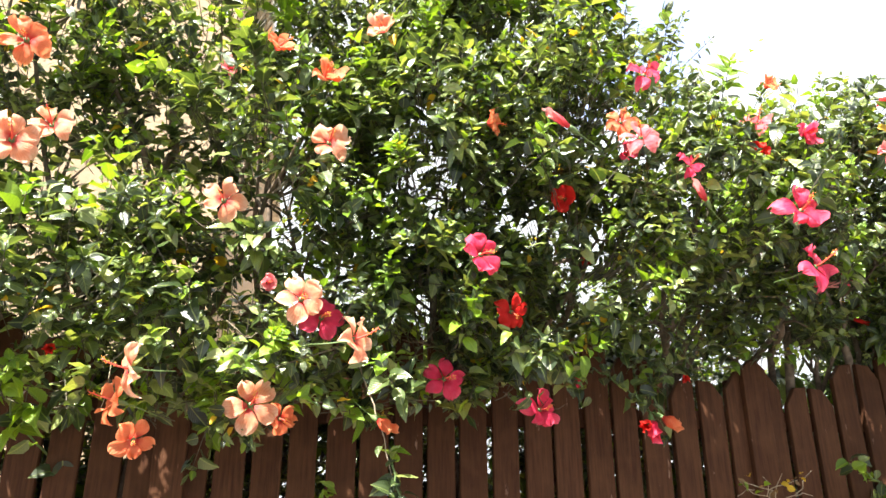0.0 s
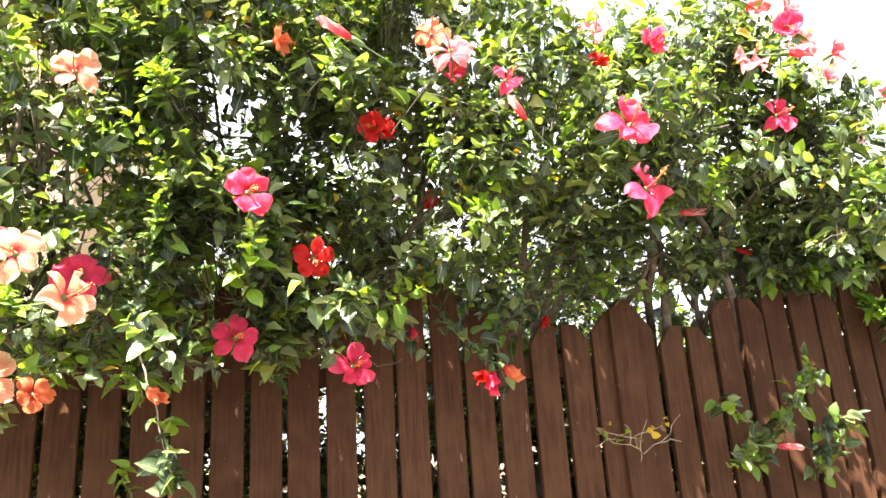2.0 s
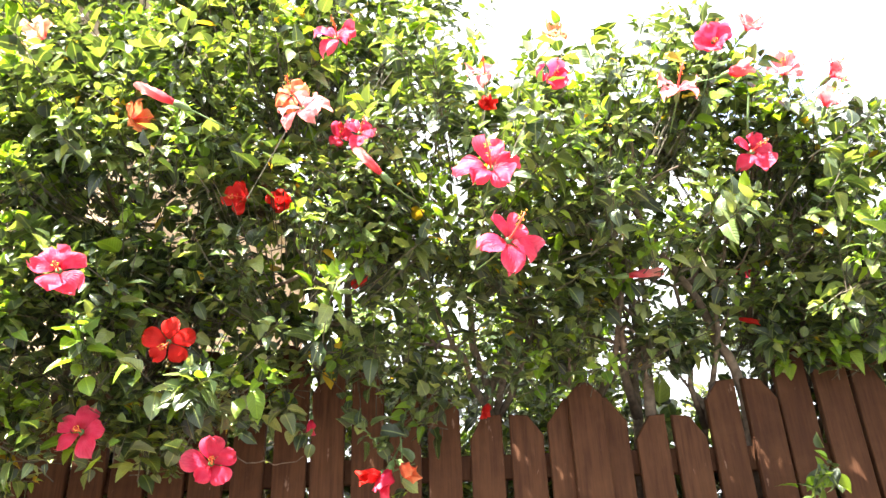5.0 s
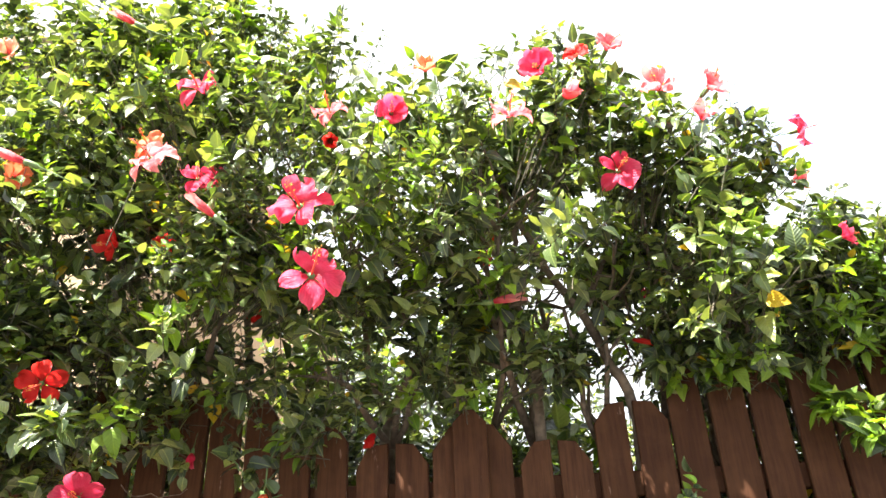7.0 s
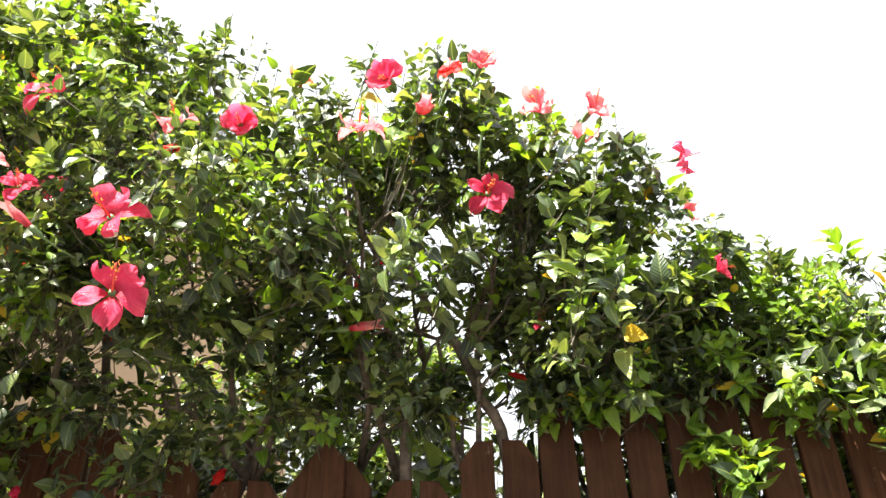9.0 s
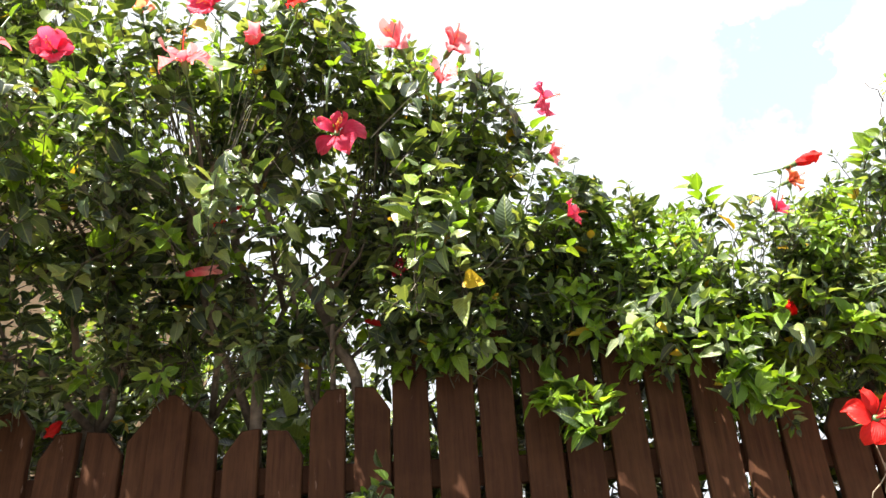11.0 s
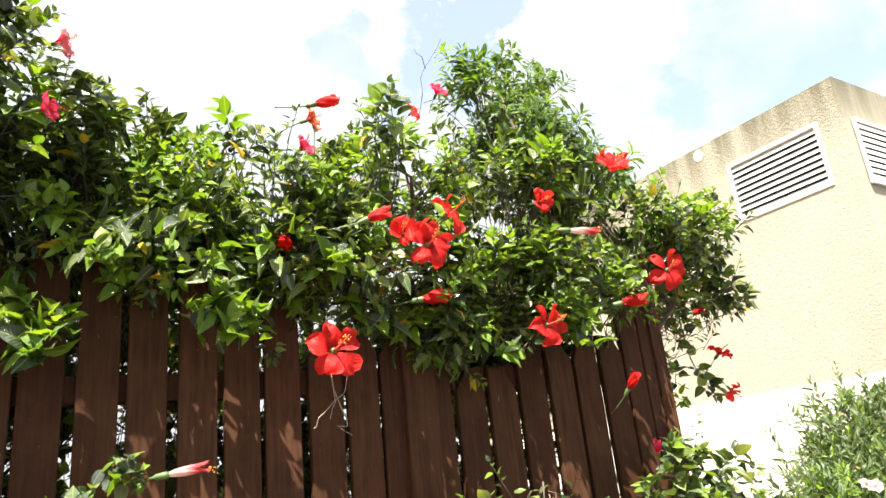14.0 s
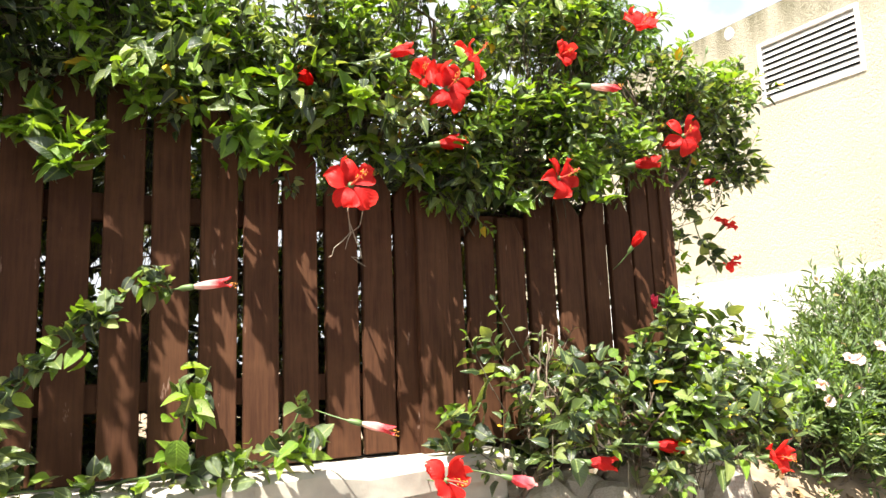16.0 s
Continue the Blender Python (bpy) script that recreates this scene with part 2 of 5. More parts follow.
def paint_wood():
    """Brown stain, rubbed thin along the grain, with pale scuffs."""
    m, tr, p = material("brown_fence_stain", 0.72, 0.10)
    tc = tr.nodes.new("ShaderNodeTexCoord")
    oi = tr.nodes.new("ShaderNodeObjectInfo")
    mp = tr.nodes.new("ShaderNodeMapping")
    mp.inputs["Scale"].default_value = (1, 1, 0.07)
    add = tr.nodes.new("ShaderNodeVectorMath")
    add.operation = "ADD"
    sc = tr.nodes.new("ShaderNodeMath")
    sc.operation = "MULTIPLY"
    sc.inputs[1].default_value = 37.0
    tr.links.new(oi.outputs["Random"], sc.inputs[0])
    tr.links.new(tc.outputs["Object"], add.inputs[0])
    tr.links.new(sc.outputs[0], add.inputs[1])
    tr.links.new(add.outputs[0], mp.inputs[0])
    grain = node(tr, "ShaderNodeTexNoise", Scale=110.0, Detail=6.0, Roughness=0.6)
    tr.links.new(mp.outputs[0], grain.inputs["Vector"])
    blot = node(tr, "ShaderNodeTexNoise", Scale=9.0, Detail=4.0, Roughness=0.6)
    tr.links.new(add.outputs[0], blot.inputs["Vector"])
    scuff = node(tr, "ShaderNodeTexNoise", Scale=38.0, Detail=5.0, Roughness=0.65)
    mp2 = tr.nodes.new("ShaderNodeMapping")
    mp2.inputs["Scale"].default_value = (1, 1, 0.25)
    tr.links.new(add.outputs[0], mp2.inputs[0])
    tr.links.new(mp2.outputs[0], scuff.inputs["Vector"])
    base = ramp(tr, oi.outputs["Random"], (0.0, (0.060, 0.0255, 0.0125)), (0.5, (0.075, 0.033, 0.0165)), (1.0, (0.093, 0.042, 0.022)))
    c = mix(tr, ramp(tr, grain.outputs[0], (0.35, (0.75, 0.75, 0.75)), (0.62, (0.0, 0.0, 0.0))), base, (0.038, 0.016, 0.0095))
    c = mix(tr, ramp(tr, blot.outputs[0], (0.45, (0, 0, 0)), (0.75, (0.5, 0.5, 0.5))), c, (0.112, 0.053, 0.026))
    c = mix(tr, ramp(tr, scuff.outputs[0], (0.67, (0, 0, 0)), (0.73, (0.7, 0.7, 0.7))), c, (0.30, 0.20, 0.15))
    tr.links.new(c, p.inputs["Base Color"])
    bump(tr, p, grain.outputs[0], 0.5, 0.002)
    return m


WOOD = paint_wood()


def stucco(name, col, stain):
    """Rough-cast plaster, with rain streaks under the top edge (z up in the wall's own metres)."""
    m, tr, p = material(name, 0.92, 0.2)
    fine = noise_of(tr, 62, 5.0, 0.65)
    broad = noise_of(tr, 1.6, 4.0)
    c = ramp(tr, broad, (0.3, tuple(0.88 * v for v in col)), (0.7, col))
    c = mix(tr, ramp(tr, fine, (0.36, (0.4, 0.4, 0.4)), (0.55, (0, 0, 0))), c, tuple(0.72 * v for v in col))
    tc = tr.nodes.new("ShaderNodeTexCoord")
    sep = tr.nodes.new("ShaderNodeSeparateXYZ")
    tr.links.new(tc.outputs["Object"], sep.inputs[0])
    streak = noise_of(tr, 7.0, 4.0, 0.6, (1, 1, 0.10))
    near_top = tr.nodes.new("ShaderNodeMapRange")
    near_top.inputs["From Min"].default_value, near_top.inputs["From Max"].default_value = stain[0], stain[1]
    tr.links.new(sep.outputs["Z"], near_top.inputs["Value"])
    mul = tr.nodes.new("ShaderNodeMath")
    mul.operation = "MULTIPLY"
    tr.links.new(near_top.outputs[0], mul.inputs[0])
    tr.links.new(ramp(tr, streak, (0.34, (0.30, 0.30, 0.30)), (0.58, (1, 1, 1))), mul.inputs[1])
    c = mix(tr, mul.outputs[0], c, (0.15, 0.14, 0.085))
    tr.links.new(c, p.inputs["Base Color"])
    bump(tr, p, fine, 0.9, 0.009)
    return m


STUCCO = stucco("beige_stucco", (0.51, 0.472, 0.37), (3.40, 3.92))
STUCCO_HOUSE = stucco("sand_stucco", (0.40, 0.305, 0.205), (4.4, 5.0))


def stone_mat():
    m, tr, p = material("wall_stone", 0.92, 0.2)
    n = noise_of(tr, 14, 6.0, 0.65)
    c = ramp(tr, piece_random(tr), (0.0, (0.40, 0.33, 0.24)), (0.5, (0.52, 0.46, 0.36)), (1.0, (0.46, 0.42, 0.36)))
    c = mix(tr, ramp(tr, n, (0.35, (0.55, 0.55, 0.55)), (0.6, (0, 0, 0))), c, (0.26, 0.22, 0.17))
    tr.links.new(c, p.inputs["Base Color"])
    bump(tr, p, n, 0.8, 0.012)
    return m


STONE = stone_mat()


# ---- helpers for building ----
def mesh_of(name, bm, mat, smooth=False):
    me = bpy.data.meshes.new(name)
    bm.to_mesh(me)
    bm.free()
    me.materials.append(mat)
    if smooth:
        me.polygons.foreach_set("use_smooth", [True] * len(me.polygons))
    return me


def hang(ob, parent):
    ob.parent = parent
    ob.matrix_parent_inverse = Matrix.Translation(-Vector(parent.location)) if parent.type == "EMPTY" else parent.matrix_basis.inverted()
    return ob


def part(name, bm, mat, parent, label="", smooth=False):
    """Links a bmesh, in world metres, as one mesh object under a thing or a part."""
    ob = hang(new(name, mesh_of(name, bm, mat, smooth)), parent)
    return tagged(ob, label)


def root(name, at, label, category, group="", kind=""):
    ob = new(name)
    ob.location = at
    return tagged(ob, label, category, group, kind)


def box(bm, lo, hi, m=None, bevel=0.0):
    r = bmesh.ops.create_cube(bm, size=1)
    vs = r["verts"]
    for v in vs:
        v.co = Vector([lo[i] + (v.co[i] + 0.5) * (hi[i] - lo[i]) for i in range(3)])
    if bevel:
        es = list({e for v in vs for e in v.link_edges})
        made = bmesh.ops.bevel(bm, geom=es, offset=bevel, segments=1, affect="EDGES")
        vs = made["verts"]
    if m:
        for v in {v for v in vs if v.is_valid}:
            v.co = m @ v.co
    return vs


def tube(bm, pts, radii, sides=7):
    """A tapered limb along pts."""
    rings = []
    for i, (p, r) in enumerate(zip(pts, radii)):
        d = (pts[min(i + 1, len(pts) - 1)] - pts[max(i - 1, 0)]).normalized()
        a = d.orthogonal().normalized()
        b = d.cross(a)
        rings.append([bm.verts.new(p + r * (math.cos(k * 2 * math.pi / sides) * a + math.sin(k * 2 * math.pi / sides) * b)) for k in range(sides)])
    for r0, r1 in zip(rings, rings[1:]):
        off = min(range(sides), key=lambda o: sum((r0[k].co - r1[(k + o) % sides].co).length for k in range(sides)))
        for k in range(sides):
            bm.faces.new((r0[k], r0[(k + 1) % sides], r1[(k + 1 + off) % sides], r1[(k + off) % sides]))
    bm.faces.new(rings[-1])
    bm.faces.new(rings[0][::-1])


def wander(a, b, n, amp, rng):
    """Points from a to b, with bends."""
    a, b = Vector(a), Vector(b)
    out = []
    drift = Vector((0, 0, 0))
    for i in range(n + 1):
        s = i / n
        drift += Vector(rng.normal(0, amp, 3))
        out.append(a.lerp(b, s) + drift * math.sin(math.pi * min(1, s * 1.1)) if i < n else b.copy())
    return out


# ---- ground ----
def rise(x, y):
    """The garden behind the wall lies a metre higher; past the wall's end the bank slopes."""
    if x < 2.95:
        s = (y + 0.0) / 0.04
    else:
        s = (y + 0.9) / 1.5
    s = min(1, max(0, s))
    return 1.10 * s * s * (3 - 2 * s)


def ground():
    xs = [-400, -120, -40, -15, -8] + [-5 + 0.25 * i for i in range(31)] + [2.93, 2.97] + [3.1 + 0.2 * i for i in range(20)] + [8, 12, 20, 40, 120, 400]
    ys = [-400, -120, -40, -15, -6, -3] + [-2 + 0.2 * i for i in range(10)] + [-0.03, 0.0, 0.02, 0.04, 0.2, 0.4, 0.7, 1.0, 1.5, 2, 3, 5, 8, 15, 40, 120, 400]
    rng = np.random.default_rng(3)
    bm = bmesh.new()
    rows = [[bm.verts.new((x, y, rise(x, y) + (rng.normal(0, 0.012) if abs(x) < 9 and 0.1 < abs(y) < 9 else 0))) for x in xs] for y in ys]
    for r0, r1 in zip(rows, rows[1:]):
        for k in range(len(xs) - 1):
            bm.faces.new((r0[k], r0[k + 1], r1[k + 1], r1[k]))
    # the unseen front ground is made dark only to cut bounced light
    for f in bm.faces:
        f.material_index = 1 if f.calc_center_median().y < -1.0 else 0
    me = mesh_of("ground", bm, SOIL)
    me.materials.append(DARK_FRONT)
    tagged(new("ground", me), "dry sandy soil with pebbles and fallen leaves", "ground", kind="structure")


ground()


# ---- low wall under the fence ----
def low_wall():
    wall = root("wall_low", (0, 0, 0), "low retaining wall of pale rubble stones and mortar", "wall", kind="structure")
    rng = np.random.default_rng(5)
    bm = bmesh.new()
    box(bm, (-6, -0.085, -0.05), (2.06, 0.10, 1.165), bevel=0.01)
    part("core", bm, CAP, wall)
    bm = bmesh.new()
    box(bm, (2.06, -0.06, -0.05), (2.9, 0.06, 1.04), bevel=0.02)
    part("core", bm, CAP, wall)
    # the cap, cast in place and uneven
    bm = bmesh.new()
    n = 60
    xs = [-6 + (8.06) * i / n for i in range(n + 1)]
    rows = []
    for x in xs:
        j = rng.normal(0, 0.006, 4)
        rows.append([bm.verts.new(c) for c in ((x, -0.105 + j[0], 1.13 + j[1]), (x, -0.112 + j[0], 1.185 + j[1]), (x, -0.09 + j[2], 1.205), (x, 0.11, 1.207), (x, 0.11, 1.13))])
    for r0, r1 in zip(rows, rows[1:]):
        for k in range(5):
            bm.faces.new((r0[k], r1[k], r1[(k + 1) % 5], r0[(k + 1) % 5]))
    bm.faces.new(rows[0])
    bm.faces.new(rows[-1][::-1])
    part("cap", bm, CAP, wall, "pale uneven mortar cap")
    # stones set in the face
    shapes = []
    for s in range(5):
        bm = bmesh.new()
        bmesh.ops.create_icosphere(bm, subdivisions=2, radius=1)
        for v in bm.verts:
            q = noise.noise(v.co * 1.3 + Vector((s * 7.1, 0, 0)))
            v.co = Vector([math.copysign(abs(c) ** 0.6, c) for c in v.co]) * (1 + 0.18 * q)
        shapes.append(mesh_of("stone", bm, STONE))
    def stone(x, y, z, sx, sy, sz, rz=0.0):
        ob = hang(new("stone", shapes[int(rng.integers(5))]), wall)
        ob.matrix_basis = pose(x, y, z, rng.normal(0, 6), rng.normal(0, 8), rz + rng.normal(0, 5)) @ Matrix.Diagonal((sx, sy, sz, 1))
    for row, z in enumerate((0.12, 0.34, 0.56, 0.78, 0.99)):
        x = -3.4 + 0.13 * (row % 2)
        while x < 1.95:
            w = 0.11 + 0.05 * rng.random()
            stone(x + w, -0.085, z + rng.normal(0, 0.008), w * 0.93, 0.035, 0.098)
            x += 2 * w
    for row, z in enumerate((0.12, 0.35, 0.58, 0.80, 0.985)):
        x = 2.05 + 0.05 * (row % 2)
        while x < 2.72:
            w = 0.07 + 0.05 * rng.random()
            stone(x + w, -0.09, z + rng.normal(0, 0.01), w * 0.95, 0.05, 0.105)
            x += 2 * w
        stone(2.86, -0.03, z, 0.085, 0.10, 0.11)
        stone(2.93, 0.16, z - 0.02, 0.06, 0.12, 0.11)
    for x in (2.14, 2.33, 2.5, 2.68, 2.82):
        stone(x, -0.02, 1.065 + rng.normal(0, 0.01), 0.09, 0.07, 0.045)
    return wall


low_wall()


# ---- fence ----
def board(x0, x1, z0, z1, y0, thick, cut, tip=0.04, drop=0.06, rng=None):
    """An upright board; cut: -1 the left corner off, 1 the right one, 0 both from the middle, None square."""
    bm = bmesh.new()
    if cut == -1:
        top = [(x1, z1), (x0 + tip, z1 - 0.004), (x0, z1 - drop)]
    elif cut == 1:
        top = [(x1, z1 - drop), (x1 - tip, z1 - 0.004), (x0, z1)]
    elif cut == 0:
        m = (x0 + x1) / 2
        top = [(x1, z1 - drop), (m + 0.012, z1), (m - 0.012, z1), (x0, z1 - drop)]
    else:
        top = [(x1, z1), (x0, z1)]
    outline = [(x0, z0), (x1, z0)] + top
    lean = rng.normal(0, 0.0025) if rng is not None else 0
    f = [bm.verts.new((x + lean * (z - z0), y0, z)) for x, z in outline]
    face = bm.faces.new(f)
    ext = bmesh.ops.extrude_face_region(bm, geom=[face])
    for v in ext["geom"]:
        if isinstance(v, bmesh.types.BMVert):
            v.co.y += thick
    bmesh.ops.recalc_face_normals(bm, faces=bm.faces)
    es = [e for e in bm.edges if abs(e.verts[0].co.y - e.verts[1].co.y) < 1e-5 and e.verts[0].co.y < y0 + 1e-4]
    bmesh.ops.bevel(bm, geom=es, offset=0.0025, segments=1, affect="EDGES")
    return bm


def fence():
    rng = np.random.default_rng(11)
    fen = root("fence", (0, 0, 1.2), "brown-stained wooden picket fence with arched panels and worn paint", "fence")
    tips = (1.955, 2.045, 2.135, 2.185, 2.185, 2.12, 2.04, 1.965)

    def pickets(start, pitch, heights, width):
        for j, z in enumerate(heights):
            for side in (0, 1):
                x = start + (2 * j + side) * pitch + rng.normal(0, 0.0025)
                w = width + rng.normal(0, 0.002)
                part("picket", board(x, x + w, 1.216 + rng.normal(0, 0.003), z + rng.normal(0, 0.005), rng.normal(0, 0.0015), 0.021,
                                     -1 if side == 0 else 1, 0.036 + rng.normal(0, 0.004), 0.062 + rng.normal(0, 0.006), rng), WOOD, fen)

    def post(x0, x1, z):
        m = (x0 + x1) / 2
        w = (x1 - x0) / 2 - 0.006
        part("picket", board(x0, x0 + w, 1.205, z - 0.03, 0.0, 0.021, -1, 0.05, 0.07, rng), WOOD, fen)
        part("picket", board(x1 - w, x1, 1.205, z - 0.03, 0.0, 0.021, 1, 0.05, 0.07, rng), WOOD, fen)
        part("post_board", board(m - 0.047, m + 0.047, 1.205, z + 0.004, -0.0225, 0.022, 0, 0.05, 0.035, rng), WOOD, fen, "wide board nailed over the joint")
        bm = bmesh.new()
        box(bm, (m - 0.035, 0.062, 1.0), (m + 0.035, 0.132, z - 0.05), bevel=0.004)
        part("post", bm, WOOD, fen, "square timber post")

    left = -3.69
    pickets(left - 0.004, 0.1075, tips, 0.089)
    post(-2.063, -1.853, 2.03)
    pickets(-1.834, 0.1075, tips, 0.089)
    post(-0.117, 0.103, 2.04)
    pickets(0.122, 0.1048, tips, 0.087)
    post(1.785, 1.995, 2.0)
    pickets(2.012, 0.1046, (1.86, 1.93, 1.945), 0.0875)
    for x0, x1, z, y in ((2.627, 2.70, 2.075, 0.0), (2.706, 2.752, 2.10, 0.004), (2.756, 2.805, 2.105, -0.004)):
        part("picket", board(x0, x1, 1.215, z, y, 0.021, None, rng=rng), WOOD, fen)
    bm = bmesh.new()
    box(bm, (2.735, 0.062, 1.0), (2.80, 0.127, 2.06), bevel=0.004)
    part("post", bm, WOOD, fen, "square timber post")
    for x0, x1 in ((-3.75, -1.96), (-1.95, -0.01), (0.0, 1.89), (1.9, 2.74)):
        for z in (1.36, 1.80):
            bm = bmesh.new()
            box(bm, (x0, 0.024, z), (x1, 0.060, z + 0.065), bevel=0.003)
            part("rail", bm, WOOD, fen)
    return fen


fence()


# ---- buildings ----
def vent(parent, m, w, h, slats):
    """A white louvre in the plane of m: x along the wall, y into it, z up."""
    bm = bmesh.new()
    f = 0.03
    for lo, hi in (((0, -0.008, 0), (f, 0.04, h)), ((w - f, -0.008, 0), (w, 0.04, h)), ((f, -0.008, 0), (w - f, 0.04, f)), ((f, -0.008, h - f), (w - f, 0.04, h))):
        box(bm, lo, hi, m, 0.004)
    fr = part("vent", bm, WHITE_PAINT, parent, "white louvred metal vent")
    # a near-black sheet gives the shade between the slats by its colour
    bm = bmesh.new()
    box(bm, (f, 0.05, f), (w - f, 0.055, h - f), m)
    part("backing", bm, DARK, fr, "dark sheet standing in for the shade behind the slats")
    step = (h - 2 * f) / slats
    for i in range(slats):
        bm = bmesh.new()
        z = f + step * i
        vs = box(bm, (f, -0.004, z + 0.003), (w - f, 0.002, z + step * 0.80))
        for v in vs:
            v.co.y += (v.co.z - z) / step * 0.022
        for v in vs:
            v.co = m @ v.co
        part("slat", bm, WHITE_PAINT, fr)


def plant_house():
    """The flat-roofed building at the end of the fence."""
    turn = pose(5.427, 0.684, 0, 0, 0, 5)
    b = root("plant_house", (5.427, 0.684, 1.0), "beige rough-cast building with louvred vents and a flat roof", "building")
    W, D, H, t = 5.2, 4.6, 3.86, 0.22
    left = [(0.17, 0.90, 3.145, 3.61)]
    front = [(0.06, 0.76, 3.09, 3.56), (2.2, 2.9, 3.09, 3.56)]

    def wall(name, length, holes, place):
        bm = bmesh.new()
        us = sorted({0, length, *(q for h in holes for q in h[:2])})
        zs = sorted({0.6, H, *(q for h in holes for q in h[2:])})
        keep = lambda u, z: not any(h[0] < u < h[1] and h[2] < z < h[3] for h in holes)
        for u0, u1 in zip(us, us[1:]):
            for z0, z1 in zip(zs, zs[1:]):
                if keep((u0 + u1) / 2, (z0 + z1) / 2):
                    box(bm, (u0, 0, z0), (u1, t, z1), place)
        bmesh.ops.remove_doubles(bm, verts=bm.verts, dist=0.0005)
        part(name, bm, STUCCO, b)

    # left wall: u from the corner backwards, thickness towards +x of the building
    left_m = turn @ Matrix(((0, 1, 0, 0), (1, 0, 0, 0), (0, 0, 1, 0), (0, 0, 0, 1)))
    front_m = turn @ Matrix.Translation((t, 0, 0))
    wall("wall", D, left, left_m)
    wall("wall", W - t, [(h[0] - t if h[0] > t else 0.0, h[1] - t, h[2], h[3]) for h in front[1:]], front_m)
    bm = bmesh.new()
    box(bm, (t, D - t, 0.6), (W, D, H), turn)
    part("wall", bm, STUCCO, b)
    bm = bmesh.new()
    box(bm, (W - t, t, 0.6), (W, D - t, H), turn)
    part("wall", bm, STUCCO, b)
    bm = bmesh.new()
    box(bm, (t, t, H - 0.35), (W - t, D - t, H - 0.2), turn)
    part("roof", bm, CAP, b)
    # the whitewashed foot of both street-side walls
    bm = bmesh.new()
    box(bm, (-0.006, -0.006, 0.6), (0.0, D, 1.93), turn)
    box(bm, (0.0, -0.006, 0.6), (W, 0.0, 1.93), turn)
    part("plinth", bm, WHITEWASH, b, "whitewashed foot of the wall")
    vent(b, turn @ Matrix(((0, 1, 0, 0), (1, 0, 0, 0.17), (0, 0, 1, 3.145), (0, 0, 0, 1))), 0.73, 0.465, 9)
    vent(b, turn @ Matrix.Translation((0.075, -0.0225, 3.09)) @ Matrix.Diagonal((1, 0.35, 1, 1)), 0.70, 0.47, 9)
    # two round patches of filler near the top
    for u, z, r in ((1.115, 3.79, 0.045), (1.69, 3.765, 0.04)):
        bm = bmesh.new()
        bmesh.ops.create_uvsphere(bm, u_segments=12, v_segments=8, radius=r)
        for v in bm.verts:
            v.co = turn @ Vector((v.co.z * 0.15, u + v.co.x, z + v.co.y * 1.2))
        part("patch", bm, WHITE_PAINT, b, "round white patch of filler", True)
    return b


plant_house()


def back_house():
    b = root("back_house", (-5.0, 1.5, 1.1), "sand-coloured plastered house wall behind the shrubs", "house")
    for lo, hi in (((-9, 1.3, 0.9), (-2.07, 1.55, 4.9)), ((-2.32, 1.55, 0.9), (-2.07, 6, 4.9)), ((-9, 6, 0.9), (-2.07, 6.25, 4.9)), ((-9.25, 1.3, 0.9), (-9, 6.25, 4.9))):
        bm = bmesh.new()
        box(bm, lo, hi)
        part("wall", bm, STUCCO_HOUSE, b)
    bm = bmesh.new()
    box(bm, (-9.4, 1.15, 4.9), (-1.95, 6.4, 5.05), bevel=0.01)
    part("roof", bm, CAP, b)


back_house()


# ---- plants ----
def leaf_shape(stations, fold, droop, curl, wave=0.03):
    """A leaf one long, along x, its upper side towards z: points and triangles. wave: how far the margin ripples."""
    pts, tris = [(0.0, 0.0, 0.0)], []
    for i, (s, w) in enumerate(stations):
        z = -droop * s * s
        a = wave * (-1) ** i
        pts += [(s, 0.0, z), (s - 0.04, w, z + fold * w + curl * s * w + a), (s - 0.04, -w, z + fold * w - curl * s * w - a)]
    pts.append((1.0, 0.0, -droop))
    tris += [(0, 1, 2), (0, 3, 1)]
    n = len(stations)
    for i in range(n - 1):
        a, b = 1 + 3 * i, 4 + 3 * i
        tris += [(a, b, b + 1), (a, b + 1, a + 1), (a, a + 2, b + 2), (a, b + 2, b)]
    a, e = 1 + 3 * (n - 1), len(pts) - 1
    tris += [(a, e, a + 1), (a, a + 2, e)]
    return np.array(pts), np.array(tris)


OVATE = ((0.10, 0.19), (0.30, 0.33), (0.58, 0.31), (0.84, 0.17))
TOOTHED = ((0.05, 0.15), (0.13, 0.26), (0.24, 0.33), (0.30, 0.325), (0.40, 0.345), (0.46, 0.33), (0.57, 0.32), (0.63, 0.29), (0.74, 0.245), (0.80, 0.19), (0.90, 0.11))
OVAL = ((0.10, 0.13), (0.30, 0.225), (0.55, 0.215), (0.80, 0.115))
LANCE = ((0.2, 0.09), (0.5, 0.115), (0.8, 0.07))
BROAD = [leaf_shape(OVATE, 0.55, 0.30, 0.15), leaf_shape(OVATE, 0.30, 0.55, -0.25), leaf_shape(OVATE, 0.8, 0.10, 0.1), leaf_shape(OVATE, -0.18, 0.42, 0.3),
         leaf_shape(OVATE, 0.45, 0.75, 0.2)]
SIMPLE = [leaf_shape(((0.28, 0.32), (0.66, 0.27)), 0.5, 0.3, 0.15), leaf_shape(((0.28, 0.32), (0.66, 0.27)), 0.3, 0.55, -0.25)]
NEAR = [leaf_shape(TOOTHED, 0.50, 0.32, 0.15, 0.012), leaf_shape(TOOTHED, 0.30, 0.52, -0.25, 0.014), leaf_shape(TOOTHED, 0.75, 0.12, 0.1, 0.012), leaf_shape(TOOTHED, -0.15, 0.45, 0.25, 0.012)]
